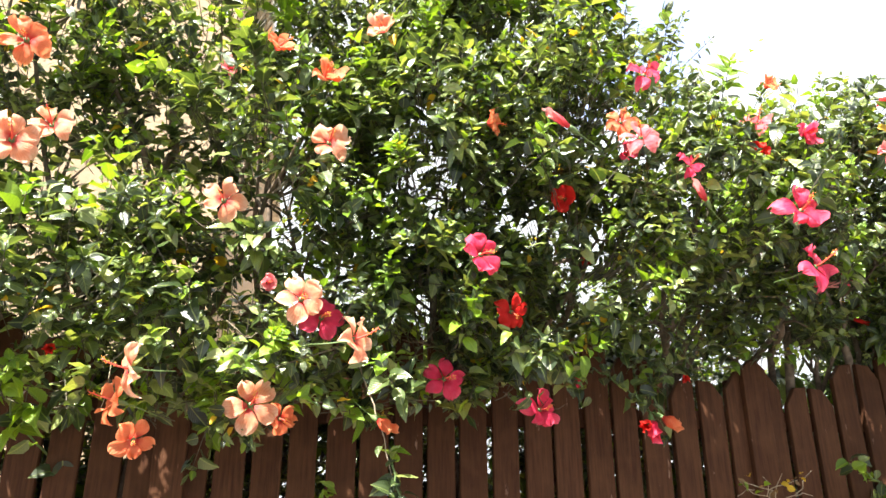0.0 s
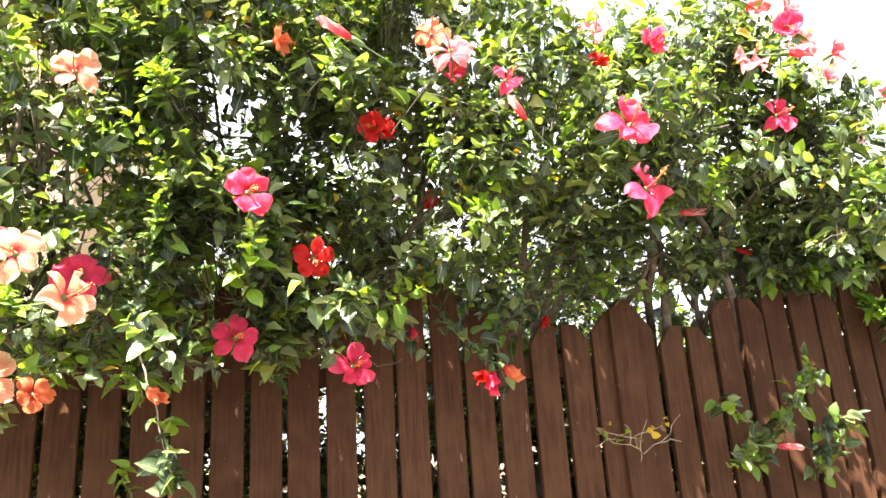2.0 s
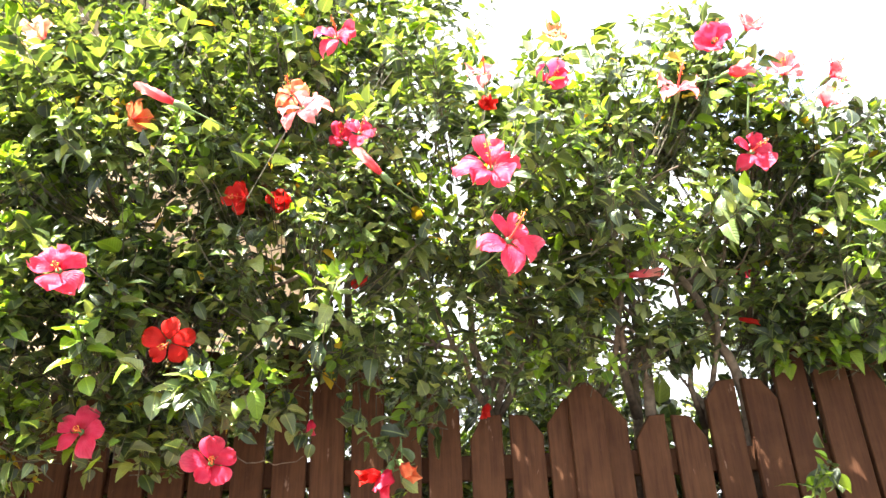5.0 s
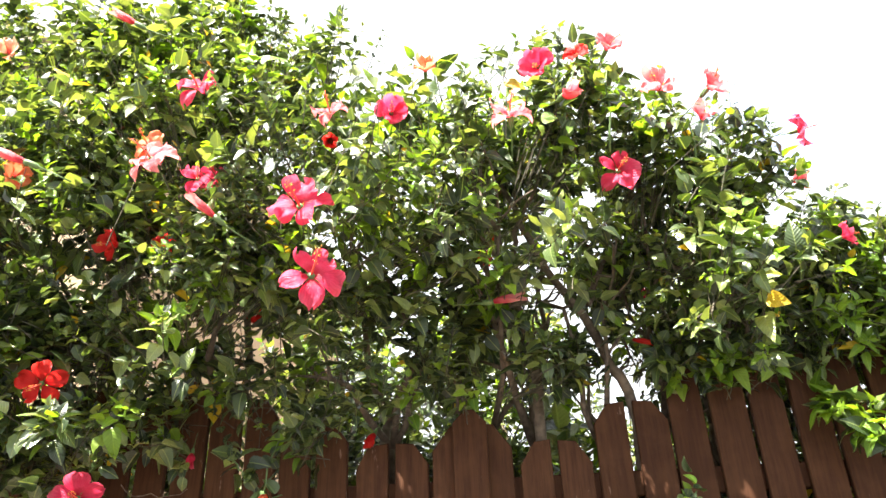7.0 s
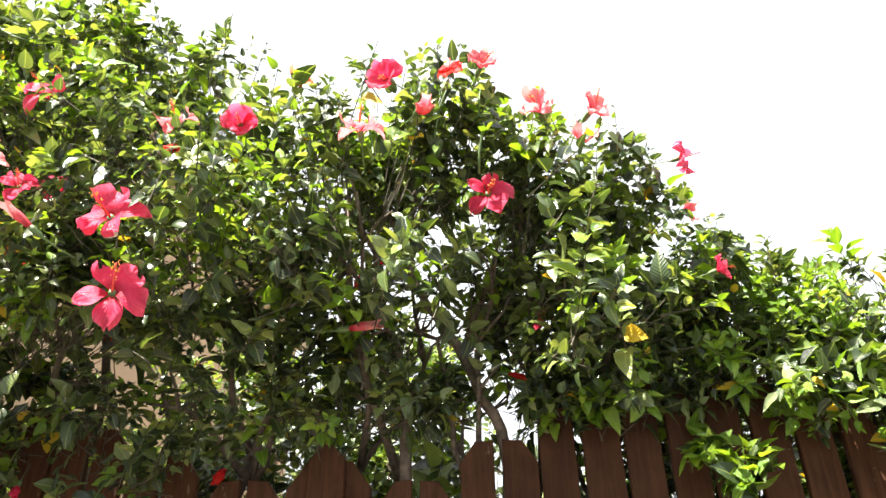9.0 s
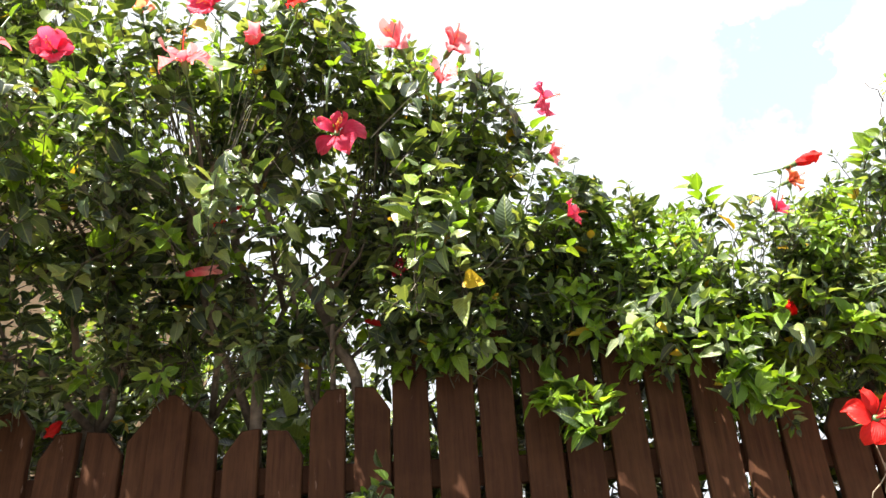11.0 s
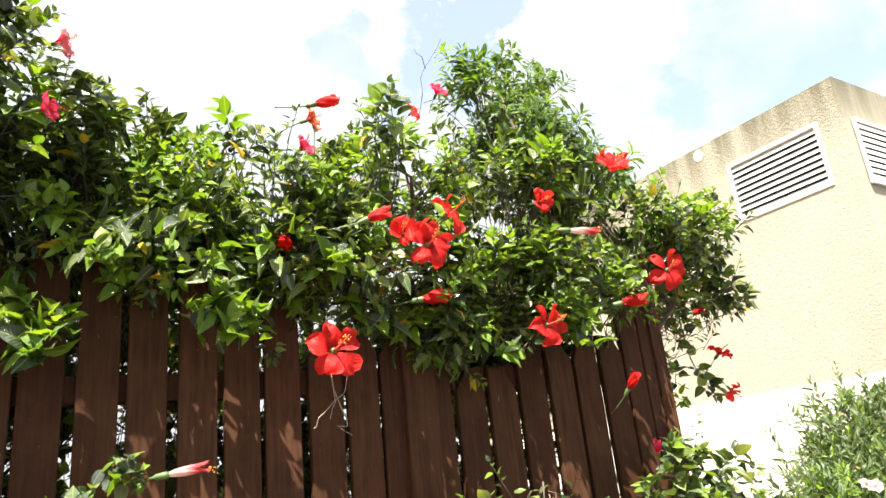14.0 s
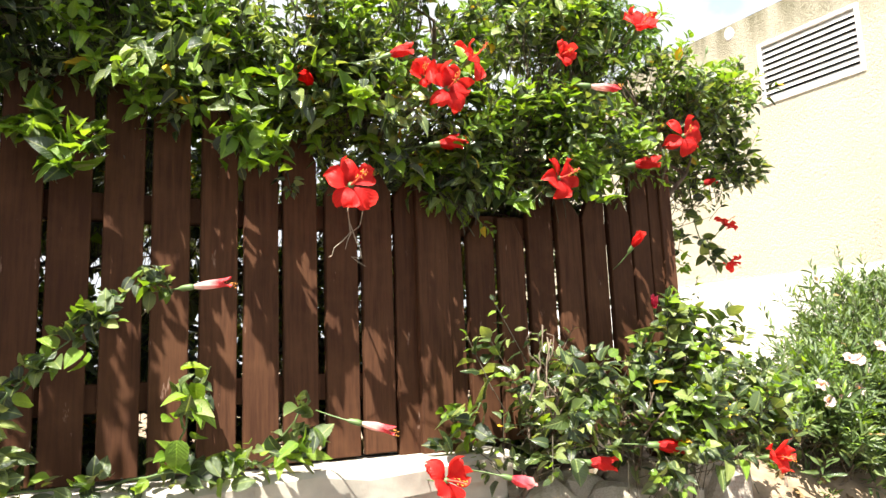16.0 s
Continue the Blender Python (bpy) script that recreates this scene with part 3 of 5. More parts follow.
POINTED = [leaf_shape(OVAL, 0.50, 0.3, 0.15, 0.02), leaf_shape(OVAL, 0.30, 0.5, -0.3, 0.02), leaf_shape(OVAL, 0.75, 0.08, 0.1, 0.02)]
SPOON = [leaf_shape(((0.25, 0.07), (0.6, 0.15), (0.86, 0.13)), 0.4, 0.2, 0.1), leaf_shape(((0.25, 0.07), (0.6, 0.15), (0.86, 0.13)), 0.2, 0.45, -0.2)]
THIN = [leaf_shape(LANCE, 0.3, 0.15, 0.0), leaf_shape(LANCE, 0.5, 0.3, 0.2)]


def unit(v):
    return v / np.maximum(np.linalg.norm(v, axis=-1, keepdims=True), 1e-9)


def spray(pos, axis, rng, count, length, size, spread=1.1, lift=0.35):
    """Leaves round shoots: for each leaf its place, its frame (x along it, z its upper side) and its length."""
    m = len(pos)
    k = np.arange(count)[None, :]
    s = (k + 0.6) / count
    turn = k * 2.4 + rng.random((m, 1)) * 6.28 + rng.normal(0, 0.35, (m, count))
    side = unit(np.cross(axis, unit(rng.normal(size=(m, 3)))))
    other = np.cross(axis, side)
    radial = np.cos(turn)[..., None] * side[:, None] + np.sin(turn)[..., None] * other[:, None]
    ang = spread * (1.15 - 0.55 * s) + rng.normal(0, 0.2, (m, count))
    x = np.cos(ang)[..., None] * axis[:, None] + np.sin(ang)[..., None] * radial
    x[..., 2] += 0.05 - 0.22 * (1 - s) * rng.random((m, count))
    x = unit(x)
    up = axis[:, None] * 0.6 + np.array([0, 0, lift + 0.45]) + rng.normal(0, 0.45, (m, count, 3)) + np.array([-0.15, -0.22, 0.0])
    z = unit(up - (up * x).sum(-1, keepdims=True) * x)
    y = np.cross(z, x)
    place = pos[:, None] + axis[:, None] * (s ** 0.75 * length[:, None])[..., None] + x * (0.006 + 0.012 * (1 - s))[..., None]
    grow = size[:, None] * (1.12 - 0.62 * s ** 2) * (0.75 + 0.5 * rng.random((m, count)))
    flat = lambda a: a.reshape(-1, 3)
    return flat(place), flat(x), flat(y), flat(z), grow.reshape(-1)


def joined_leaves(name, leaves, kinds, mats, shapes, parent, label, rng):
    """Many leaves as one mesh; kinds: the material of each."""
    place, x, y, z, size = leaves
    which = rng.integers(0, len(shapes), len(size))
    vs, fs, ms, us, off = [], [], [], [], 0
    for i, (pts, tris) in enumerate(shapes):
        sel = which == i
        c = int(sel.sum())
        if not c:
            continue
        wide = (0.85 + 0.3 * rng.random(c))[:, None, None]
        v = pts[None, :, 0:1] * x[sel][:, None] + pts[None, :, 1:2] * wide * y[sel][:, None] + pts[None, :, 2:3] * z[sel][:, None]
        v = v * size[sel][:, None, None] + place[sel][:, None]
        vs.append(v.reshape(-1, 3))
        fs.append((tris[None] + (np.arange(c) * len(pts))[:, None, None] + off).reshape(-1, 3))
        ms.append(np.repeat(kinds[sel], len(tris)))
        us.append(np.tile(pts[tris.ravel(), :2], (c, 1)))
        off += c * len(pts)
    v, f, mi = np.concatenate(vs), np.concatenate(fs), np.concatenate(ms)
    me = bpy.data.meshes.new(name)
    me.vertices.add(len(v))
    me.vertices.foreach_set("co", v.astype(np.float32).ravel())
    me.loops.add(3 * len(f))
    me.loops.foreach_set("vertex_index", f.astype(np.int32).ravel())
    me.polygons.add(len(f))
    me.polygons.foreach_set("loop_start", np.arange(0, 3 * len(f), 3, dtype=np.int32))
    me.polygons.foreach_set("loop_total", np.full(len(f), 3, dtype=np.int32))
    for q in mats:
        me.materials.append(q)
    me.polygons.foreach_set("material_index", mi.astype(np.int32))
    me.polygons.foreach_set("use_smooth", np.ones(len(f), bool))
    me.update(calc_edges=True)
    me.uv_layers.new(name="blade").data.foreach_set("uv", np.concatenate(us).astype(np.float32).ravel())
    me.validate()
    ob = hang(new(name, me), parent)
    return tagged(ob, label, kind="stuff")


LEAF_MESHES = {}


def leaf_mesh(i, mat, shapes, key):
    k = (i, mat.name, key)
    if k not in LEAF_MESHES:
        pts, tris = shapes[i]
        me = bpy.data.meshes.new("leaf")
        me.from_pydata(pts.tolist(), [], tris.tolist())
        me.uv_layers.new(name="blade").data.foreach_set("uv", pts[tris.ravel(), :2].astype(np.float32).ravel())
        me.materials.append(mat)
        me.polygons.foreach_set("use_smooth", [True] * len(me.polygons))
        LEAF_MESHES[k] = me
    return LEAF_MESHES[k]


def single_leaves(leaves, kinds, mats, shapes, parent, rng, key):
    place, x, y, z, size = leaves
    for i in range(len(size)):
        ob = hang(new("leaf", leaf_mesh(int(rng.integers(len(shapes))), mats[int(kinds[i])], shapes, key)), parent)
        m = Matrix((x[i], y[i], z[i])).transposed().to_4x4()
        ob.matrix_basis = Matrix.Translation(place[i]) @ m @ Matrix.Scale(size[i], 4)


def twigs(name, start, end, r0, r1, mat, parent, label=""):
    """Thin straight twigs with three sides, as one mesh."""
    d = unit(end - start)
    a = unit(np.cross(d, np.array([0.3, 0.5, 0.81])))
    b = np.cross(d, a)
    vs = []
    for p, r in ((start, r0), (end, r1)):
        for k in range(3):
            c, s = math.cos(k * 2.094), math.sin(k * 2.094)
            vs.append(p + r * (c * a + s * b))
    v = np.stack(vs, 1).reshape(-1, 3)
    m = len(start)
    tri = np.array([(0, 1, 4), (0, 4, 3), (1, 2, 5), (1, 5, 4), (2, 0, 3), (2, 3, 5)])
    f = (tri[None] + (np.arange(m) * 6)[:, None, None]).reshape(-1, 3)
    me = bpy.data.meshes.new(name)
    me.from_pydata(v.tolist(), [], f.tolist())
    me.materials.append(mat)
    return tagged(hang(new(name, me), parent), label, kind="stuff")


def fill(blobs, n, rng, hollow=0.45, tight=0.02):
    """Shoot places in a crown made of blobs (x, y, z, rx, ry, rz, density): places and outward directions."""
    b = np.array(blobs, float)
    vol = (b[:, 3] * b[:, 4] + b[:, 4] * b[:, 5] + b[:, 3] * b[:, 5]) * b[:, 6]
    pick = rng.choice(len(b), n, p=vol / vol.sum())
    d = unit(rng.normal(size=(n, 3)))
    r = (hollow + (1 - hollow) * rng.random(n) ** 0.6)[:, None]
    lump = np.array([noise.noise(Vector(d[i] * 2.6) + Vector((3.7 * pick[i], 0, 0))) for i in range(n)])
    r = r * (0.86 + 0.24 * rng.random((n, 1)) + 0.42 * lump[:, None])
    pos = b[pick, :3] + d * r * b[pick, 3:6]
    gap = np.array([0.72 * noise.noise(Vector((q[0] * 6.0, q[1] * 1.6, q[2] * 6.0 + 3.0))) + 0.6 * noise.noise(Vector((q[0] * 13, q[1] * 1.6, q[2] * 13))) for q in pos])
    ok = gap > -tight - 0.22 * rng.random(n)
    pos, d, pick = pos[ok], d[ok], pick[ok]
    out = unit(d / b[pick, 3:6])
    return pos, out


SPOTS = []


# tufts lit through lanes cut in the crowns: place, way to the sun, radius
SUNNY = [(at, np.array(SUN_TO), r) for at, r in (((0.97, -0.12, 1.96), 0.07), ((1.36, -0.18, 1.98), 0.10), ((1.22, -0.22, 2.14), 0.10))]


def clear_of_lanes(place, size, x, spots=None, reach=0.36):
    """Leaves outside the lanes cut from each spot towards the sun or viewer."""
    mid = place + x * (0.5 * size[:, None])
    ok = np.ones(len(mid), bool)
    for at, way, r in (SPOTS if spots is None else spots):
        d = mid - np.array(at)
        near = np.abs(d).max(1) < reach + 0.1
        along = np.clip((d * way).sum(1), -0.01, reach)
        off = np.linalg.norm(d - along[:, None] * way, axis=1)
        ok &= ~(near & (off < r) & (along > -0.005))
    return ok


def bud_mesh(seed):
    rng = np.random.default_rng(seed)
    bm = bmesh.new()
    bend = rng.normal(0, 0.012, 2)
    pts = [Vector((bend[0] * k * k / 16, bend[1] * k * k / 16, 0.02 * k)) for k in range(5)]
    tip = [pts[-1] + Vector((0, 0, 0.008 * k)) for k in range(1, 6)]
    tube(bm, pts + tip, [0.0016] * 5 + [0.0045, 0.0068, 0.0066, 0.0045, 0.001], 6)
    return mesh_of("bud", bm, STEM, True)


BUDS = [bud_mesh(s) for s in range(4)]


def shrub(rt, blobs, shoots, seed, leaf_size=0.042, young=0.13, yellow=0.008, count=13, near=240, shapes=BROAD, near_shapes=NEAR,
          mats=(LEAF, YOUNG, YELLOW), twig=0.11, up=0.6, stems=(), front=-0.95, keep=None, bark=BARK, spread=1.1, buds=0, tight=0.02, wild=1.8):
    rng = np.random.default_rng(seed)
    pos, out = fill(blobs, shoots, rng, tight=tight)
    if keep is not None:
        sel = keep(pos, rng)
        pos, out = pos[sel], out[sel]
    m = len(pos)
    out[:, 2] = np.where(out[:, 2] < 0, 0.35 * out[:, 2], out[:, 2])
    axis = unit(out * 0.7 + rng.normal(0, 0.38, (m, 3)) + np.array([0, -0.08, up]))
    length = twig * (0.6 + 0.8 * rng.random(m)) * np.where(rng.random(m) < 0.12, wild, 1.0)
    size = leaf_size * (0.65 + 0.75 * rng.random(m) ** 1.3)
    leaves = spray(pos, axis, rng, count, length, size, spread)
    kinds = np.repeat((rng.random(m) < young).astype(int), count)
    tipmost = np.tile(np.arange(count) >= count - 4, m)
    kinds = np.where(tipmost & (rng.random(m * count) < 0.26), 1, kinds)
    kinds = np.where(rng.random(m * count) < yellow, 2, kinds)
    ok = clear_of_lanes(leaves[0], leaves[4], leaves[1]) & clear_of_lanes(leaves[0], leaves[4], leaves[1], SUNNY, 0.8)
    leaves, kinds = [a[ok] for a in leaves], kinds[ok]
    m_all = len(kinds)
    if near:
        order = np.argsort(leaves[0][:, 1] + 0.25 * rng.random(m_all))
        first = order[:near]
        rest = np.setdiff1d(np.arange(m_all), first)
        single_leaves([a[first] for a in leaves], kinds[first], mats, near_shapes, rt, rng, len(near_shapes[0][0]))
    else:
        rest = np.arange(m_all)
    joined_leaves("foliage", [a[rest] for a in leaves], kinds[rest], mats, shapes, rt, "narrow green leaves" if shapes is THIN or shapes is SPOON else "dense glossy green leaves", rng)
    inner = pos - out * (0.05 + 0.12 * rng.random((m, 1))) + np.array([0, 0.03, -0.04])
    bare = clear_of_lanes(pos, length, axis) & clear_of_lanes(pos, length, axis, SUNNY, 0.8) & clear_of_lanes(pos, length, axis * 0.2)
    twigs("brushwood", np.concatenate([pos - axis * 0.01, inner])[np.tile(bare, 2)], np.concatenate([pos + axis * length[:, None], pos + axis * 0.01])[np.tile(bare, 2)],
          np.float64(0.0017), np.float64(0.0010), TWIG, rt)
    for i in np.argsort(-(pos[:, 2] + 0.2 * np.sin(9 * pos[:, 0]) + 0.35 * rng.random(m)))[:buds]:
        ob = hang(new("bud", BUDS[int(rng.integers(4))]), rt)
        way = Vector(axis[i] + np.array([0, 0, 0.8]) + rng.normal(0, 0.25, 3))
        ob.matrix_basis = Matrix.Translation(pos[i] + axis[i] * length[i]) @ way.to_track_quat("Z", "Y").to_matrix().to_4x4() @ Matrix.Scale(0.55 + 0.4 * rng.random(), 4)
    # trunks that fork towards the crown's blobs
    for sx, sy, sz, r, ends in stems:
        foot = Vector((sx, sy, sz))
        bm = bmesh.new()
        goal = Vector(np.mean([blobs[i][:3] for i in ends], axis=0))
        fork = foot.lerp(goal, 0.55) + Vector((0, 0, -0.04))
        if goal.z > 1.9:
            fork = Vector((0.55 * foot.x + 0.45 * goal.x, 0.12, min(goal.z - 0.25, 1.93 + 0.14 * rng.random())))
        pts = wander(foot, fork, 5, 0.03, rng)
        tube(bm, pts, [r * (1 - 0.09 * i) for i in range(6)], 8)
        part("trunk", bm, bark, rt, smooth=True)
        for i in ends:
            c = blobs[i]
            end = Vector(c[:3]) + Vector(rng.normal(0, 0.05, 3)) + Vector((0, 0, 0.3 * c[5]))
            bm = bmesh.new()
            pts = wander(fork, end, 5, 0.03, rng)
            tube(bm, pts, [max(0.003, r * 0.55 * (1 - 0.15 * k)) for k in range(6)], 6)
            limb = part("branch", bm, bark, rt, smooth=True)
            for k in (2, 3, 4):
                for _ in range(2):
                    bm = bmesh.new()
                    e2 = pts[k] + Vector(rng.normal(0, 1, 3)).normalized() * 0.55 * min(c[3], c[5]) + Vector((0, 0.02, 0.08))
                    tube(bm, wander(pts[k], e2, 3, 0.012, rng), [r * 0.28, r * 0.22, r * 0.16, 0.0025], 5)
                    part("twig", bm, bark, limb, smooth=True)
    return rt


def not_near(x, z, rx, rz, share):
    """Thins the crown in an oval of the fence's plane."""
    return lambda p: (((p[:, 0] - x) / rx) ** 2 + ((p[:, 2] - z) / rz) ** 2 < 1, share)


def thinned(*ovals):
    def keep(p, rng):
        ok = np.ones(len(p), bool)
        for inside, share in (o(p) if callable(o) else o for o in ovals):
            ok &= ~(inside & (rng.random(len(p)) < share))
        return ok
    return keep


ORANGE_SHRUB = root("hibiscus_shrub", (-2.2, 0.25, 1.1), "tall hibiscus shrub with peach and orange flowers", "shrub")
PINK_SHRUB = root("hibiscus_shrub", (-0.3, 0.25, 1.1), "broad hibiscus shrub with rose-pink and red flowers", "shrub")
RED_SHRUB = root("hibiscus_shrub", (1.9, 0.25, 1.1), "low hibiscus shrub with scarlet flowers leaning over the fence", "shrub")
TREE = root("narrow_leaved_tree", (2.5, 0.3, 1.1), "small tree with narrow leaves in pale green sprays", "tree")
FOOT_BUSH = root("young_hibiscus", (2.45, -0.02, 1.1), "leggy young hibiscus growing at the fence's foot", "shrub")
OLEANDER = root("oleander_bush", (4.3, 0.7, 1.0), "grey-green oleander bush with pale pink flowers", "bush")
BACK = root("hedge_plant", (0.5, 0.5, 1.1), "leafy undergrowth behind the fence boards", "shrub")


# ---- flowers ----
def corolla(seed, opening, ruffle):
    """Five ruffled petals with notched rims; z is where the flower looks. opening: 1 flat, 0 a funnel."""
    rng = np.random.default_rng(seed)
    bm = bmesh.new()
    for p in range(5):
        base = p * 2 * math.pi / 5 + rng.normal(0, 0.10)
        L = 0.061 * (1 + rng.normal(0, 0.08))
        wide = 0.0236 * (1 + rng.normal(0, 0.12))
        tilt = opening + rng.normal(0, 0.16)
        ph, fr, twist = rng.random() * 6.28, 3.0 + 2.0 * rng.random(), 0.006 + 0.004 * rng.random()
        grid = []
        for i in range(10):
            u = i / 9
            if u < 0.64:
                half = wide * (0.10 + 0.90 * math.sin(0.5 * math.pi * u / 0.64) ** 1.5)
            else:
                half = wide * math.sqrt(max(0.05, 1 - ((u - 0.64) / 0.37) ** 2.2))
            row = []
            for j in range(9):
                v = j / 4 - 1
                reach = u * (1 + 0.02 * math.sin(7 * v + ph) * u ** 4)
                r = 0.003 + L * reach * (0.50 + 0.50 * tilt)
                z = (0.036 * u ** 0.65 * (1.55 - 1.2 * tilt) - 0.026 * tilt * u ** 3 + twist * v * u
                     + ruffle * 0.011 * u ** 2 * abs(v) * math.sin(fr * v + 3 * u + ph) + 0.007 * v * v * u * (1 - u) - 0.004 * u * u * (1 - v * v))
                y = v * half
                row.append(bm.verts.new((r * math.cos(base) - y * math.sin(base), r * math.sin(base) + y * math.cos(base), z)))
            grid.append(row)
        for r0, r1 in zip(grid, grid[1:]):
            for k in range(8):
                bm.faces.new((r0[k], r0[k + 1], r1[k + 1], r1[k]))
    return bm


def closed(seed, length, fat):
    """A furled or spent flower: a twisted spindle along z with a frayed end."""
    rng = np.random.default_rng(seed)
    bm = bmesh.new()
    rings = []
    for i in range(9):
        u = i / 8
        r = fat * (0.5 + 1.1 * math.sin(math.pi * min(1, u * 0.80 + 0.06)) ** 1.2) + fat * 0.75 * max(0, u - 0.82) / 0.18
        ring = []
        for k in range(15):
            a = k * 2 * math.pi / 15
            q = r * (1 + (0.14 + 0.32 * u) * math.cos(5 * a + seed))
            fray = 0.010 * math.sin(2 * a + seed) * max(0, u - 0.7) / 0.3
            ring.append(bm.verts.new((q * math.cos(a + 1.5 * u), q * math.sin(a + 1.5 * u), length * u + fray)))
        rings.append(ring)
    for r0, r1 in zip(rings, rings[1:]):
        for k in range(15):
            bm.faces.new((r0[k], r0[(k + 1) % 15], r1[(k + 1) % 15], r1[k]))
    bm.faces.new(rings[0][::-1])
    return bm


def pistil_mesh():
    bm = bmesh.new()
    pts = [Vector((0.0008 * k * k, 0.002 * k * k * 0.25, 0.004 + 0.0155 * k)) for k in range(5)]
    tube(bm, pts, [0.0024, 0.0021, 0.0018, 0.0016, 0.0012], 6)
    return mesh_of("pistil", bm, STAMEN, True)


def anther_mesh(seed):
    rng = np.random.default_rng(seed)
    bm = bmesh.new()
    for i in range(22):
        k = 2.0 + 2.1 * rng.random()
        a = rng.random() * 6.28
        c = Vector((0.0008 * k * k + 0.0055 * math.cos(a), 0.0005 * k * k + 0.0055 * math.sin(a), 0.004 + 0.0155 * k))
        bmesh.ops.create_icosphere(bm, subdivisions=1, radius=0.0013, matrix=Matrix.Translation(c))
    return mesh_of("stamen_head", bm, ANTHER)


def calyx_mesh():
    bm = bmesh.new()
    tube(bm, [Vector((0, 0.012, -0.10)), Vector((0, 0.004, -0.06)), Vector((0, 0, -0.026)), Vector((0, 0, -0.018)), Vector((0, 0, 0.0)), Vector((0, 0, 0.008))],
         [0.0016, 0.0016, 0.002, 0.0065, 0.0075, 0.006], 7)
    return mesh_of("calyx", bm, STEM, True)


FLOWER_MESHES = {}
PISTIL = pistil_mesh()
ANTHERS = [anther_mesh(s) for s in range(2)]
CALYX = calyx_mesh()
SHAPES = {"open": [(0.80, 1.5), (0.70, 1.8), (0.90, 1.4), (0.62, 1.7), (0.76, 2.0), (0.68, 1.5)], "cup": [(0.35, 1.2), (0.5, 1.5), (0.2, 1.3)]}


def flower_mesh(kind, i, colour):
    k = (kind, i, colour)
    if k not in FLOWER_MESHES:
        if kind in SHAPES:
            o, r = SHAPES[kind][i]
            bm = corolla(100 + i + len(kind), o, r)
        else:
            bm = closed(200 + i, 0.078 if kind == "bud" else 0.056, 0.0055 if kind == "bud" else 0.0082)
        FLOWER_MESHES[k] = mesh_of("flower", bm, PETALS[colour], True)
    return FLOWER_MESHES[k]


flower_rng = np.random.default_rng(77)
SAY = {"red": "scarlet", "rose": "rose-red", "pink": "pale pink", "orange": "orange", "peach": "peach", "white": "pinkish white", "pale": "pale pink"}


def bloom(owner, x, y, z, toward, colour, kind="open", size=1.0):
    """A flower with its pistil and calyx; toward: the way it looks."""
    way = np.array(Vector(toward).normalized())
    if owner is not OLEANDER:
        # leaves go along two lanes, to the sun and to the camera's path
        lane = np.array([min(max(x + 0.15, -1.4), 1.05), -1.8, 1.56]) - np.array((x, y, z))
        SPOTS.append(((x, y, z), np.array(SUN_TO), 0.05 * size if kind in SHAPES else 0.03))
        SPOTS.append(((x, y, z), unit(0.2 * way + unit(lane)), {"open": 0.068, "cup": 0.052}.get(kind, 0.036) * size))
    i = int(flower_rng.integers(len(SHAPES.get(kind, "abc"))))
    ob = hang(new("flower", flower_mesh(kind, i, colour)), owner)
    turn = Vector(toward).to_track_quat("Z", "Y").to_matrix().to_4x4()
    roll = Matrix.Rotation(flower_rng.random() * 6.28, 4, "Z")
    ob.matrix_basis = Matrix.Translation((x, y, z)) @ turn @ roll @ Matrix.Scale(size, 4)
    tagged(ob, SAY[colour] + {"open": " open flower with ruffled petals", "cup": " half-open flower", "bud": " long furled flower bud", "spent": " withered closed flower"}[kind])
    for name, me in (("calyx", CALYX), *((("pistil", PISTIL), ("stamen_head", ANTHERS[i % 2])) if kind in SHAPES else ())):
        sub = new(name, me)
        sub.parent = ob
    if kind == "bud" and colour == "white":
        sub = new("stamen_head", ANTHERS[0])
        sub.parent, sub.location = ob, (0, 0, 0.03)
    return ob


CAM, RIGHT, LEFT, UP = (0.08, -1, 0.08), (1, -0.35, 0.05), (-1, -0.4, 0.1), (0.1, -0.5, 0.9)
O, K, R, Y = ORANGE_SHRUB, PINK_SHRUB, RED_SHRUB, FOOT_BUSH
# orange shrub
bloom(O, -2.306, -0.656, 2.634, (0.3, -1, 0.0), "orange")
bloom(O, -2.315, -0.60, 2.389, (0.4, -1, 0.1), "peach", size=1.1)
bloom(O, -2.27, -0.50, 2.486, (0.2, -1, 0.4), "peach")
bloom(O, -1.826, -0.504, 2.312, CAM, "peach")
bloom(O, -1.565, -0.547, 2.483, CAM, "peach")
bloom(O, -1.589, -0.566, 2.669, (0.5, -0.8, 0.3), "orange", "cup")
bloom(O, -1.724, -0.55, 2.754, (0.5, -0.7, 0.5), "orange", "cup")
bloom(O, -1.859, -0.40, 2.773, (0, -1, 0.2), "pink", "cup", 0.6)
bloom(O, -1.418, -0.50, 2.893, (-0.3, -1, 0.2), "peach", "cup")
bloom(O, -1.126, -0.556, 2.589, RIGHT, "orange", "cup", 0.9)
bloom(O, -1.611, -0.655, 2.017, CAM, "peach")
bloom(O, -1.496, -0.738, 1.909, (1, -0.5, 0.15), "peach")
bloom(O, -1.970, -0.611, 1.852, (-0.9, -0.5, 0.0), "peach")
bloom(O, -2.013, -0.511, 1.792, (-0.9, -0.5, 0.2), "orange")
bloom(O, -1.962, -0.538, 1.705, (0.4, -0.9, -0.3), "orange", size=0.8)
bloom(O, -1.718, -0.45, 1.796, (0.2, -1, 0.1), "peach", size=1.15)
bloom(O, -1.649, -0.36, 1.774, (0.5, -1, -0.1), "orange", size=0.8)
bloom(O, -1.396, -0.401, 1.771, (0.5, -0.6, -0.4), "orange", "spent", 1.1)
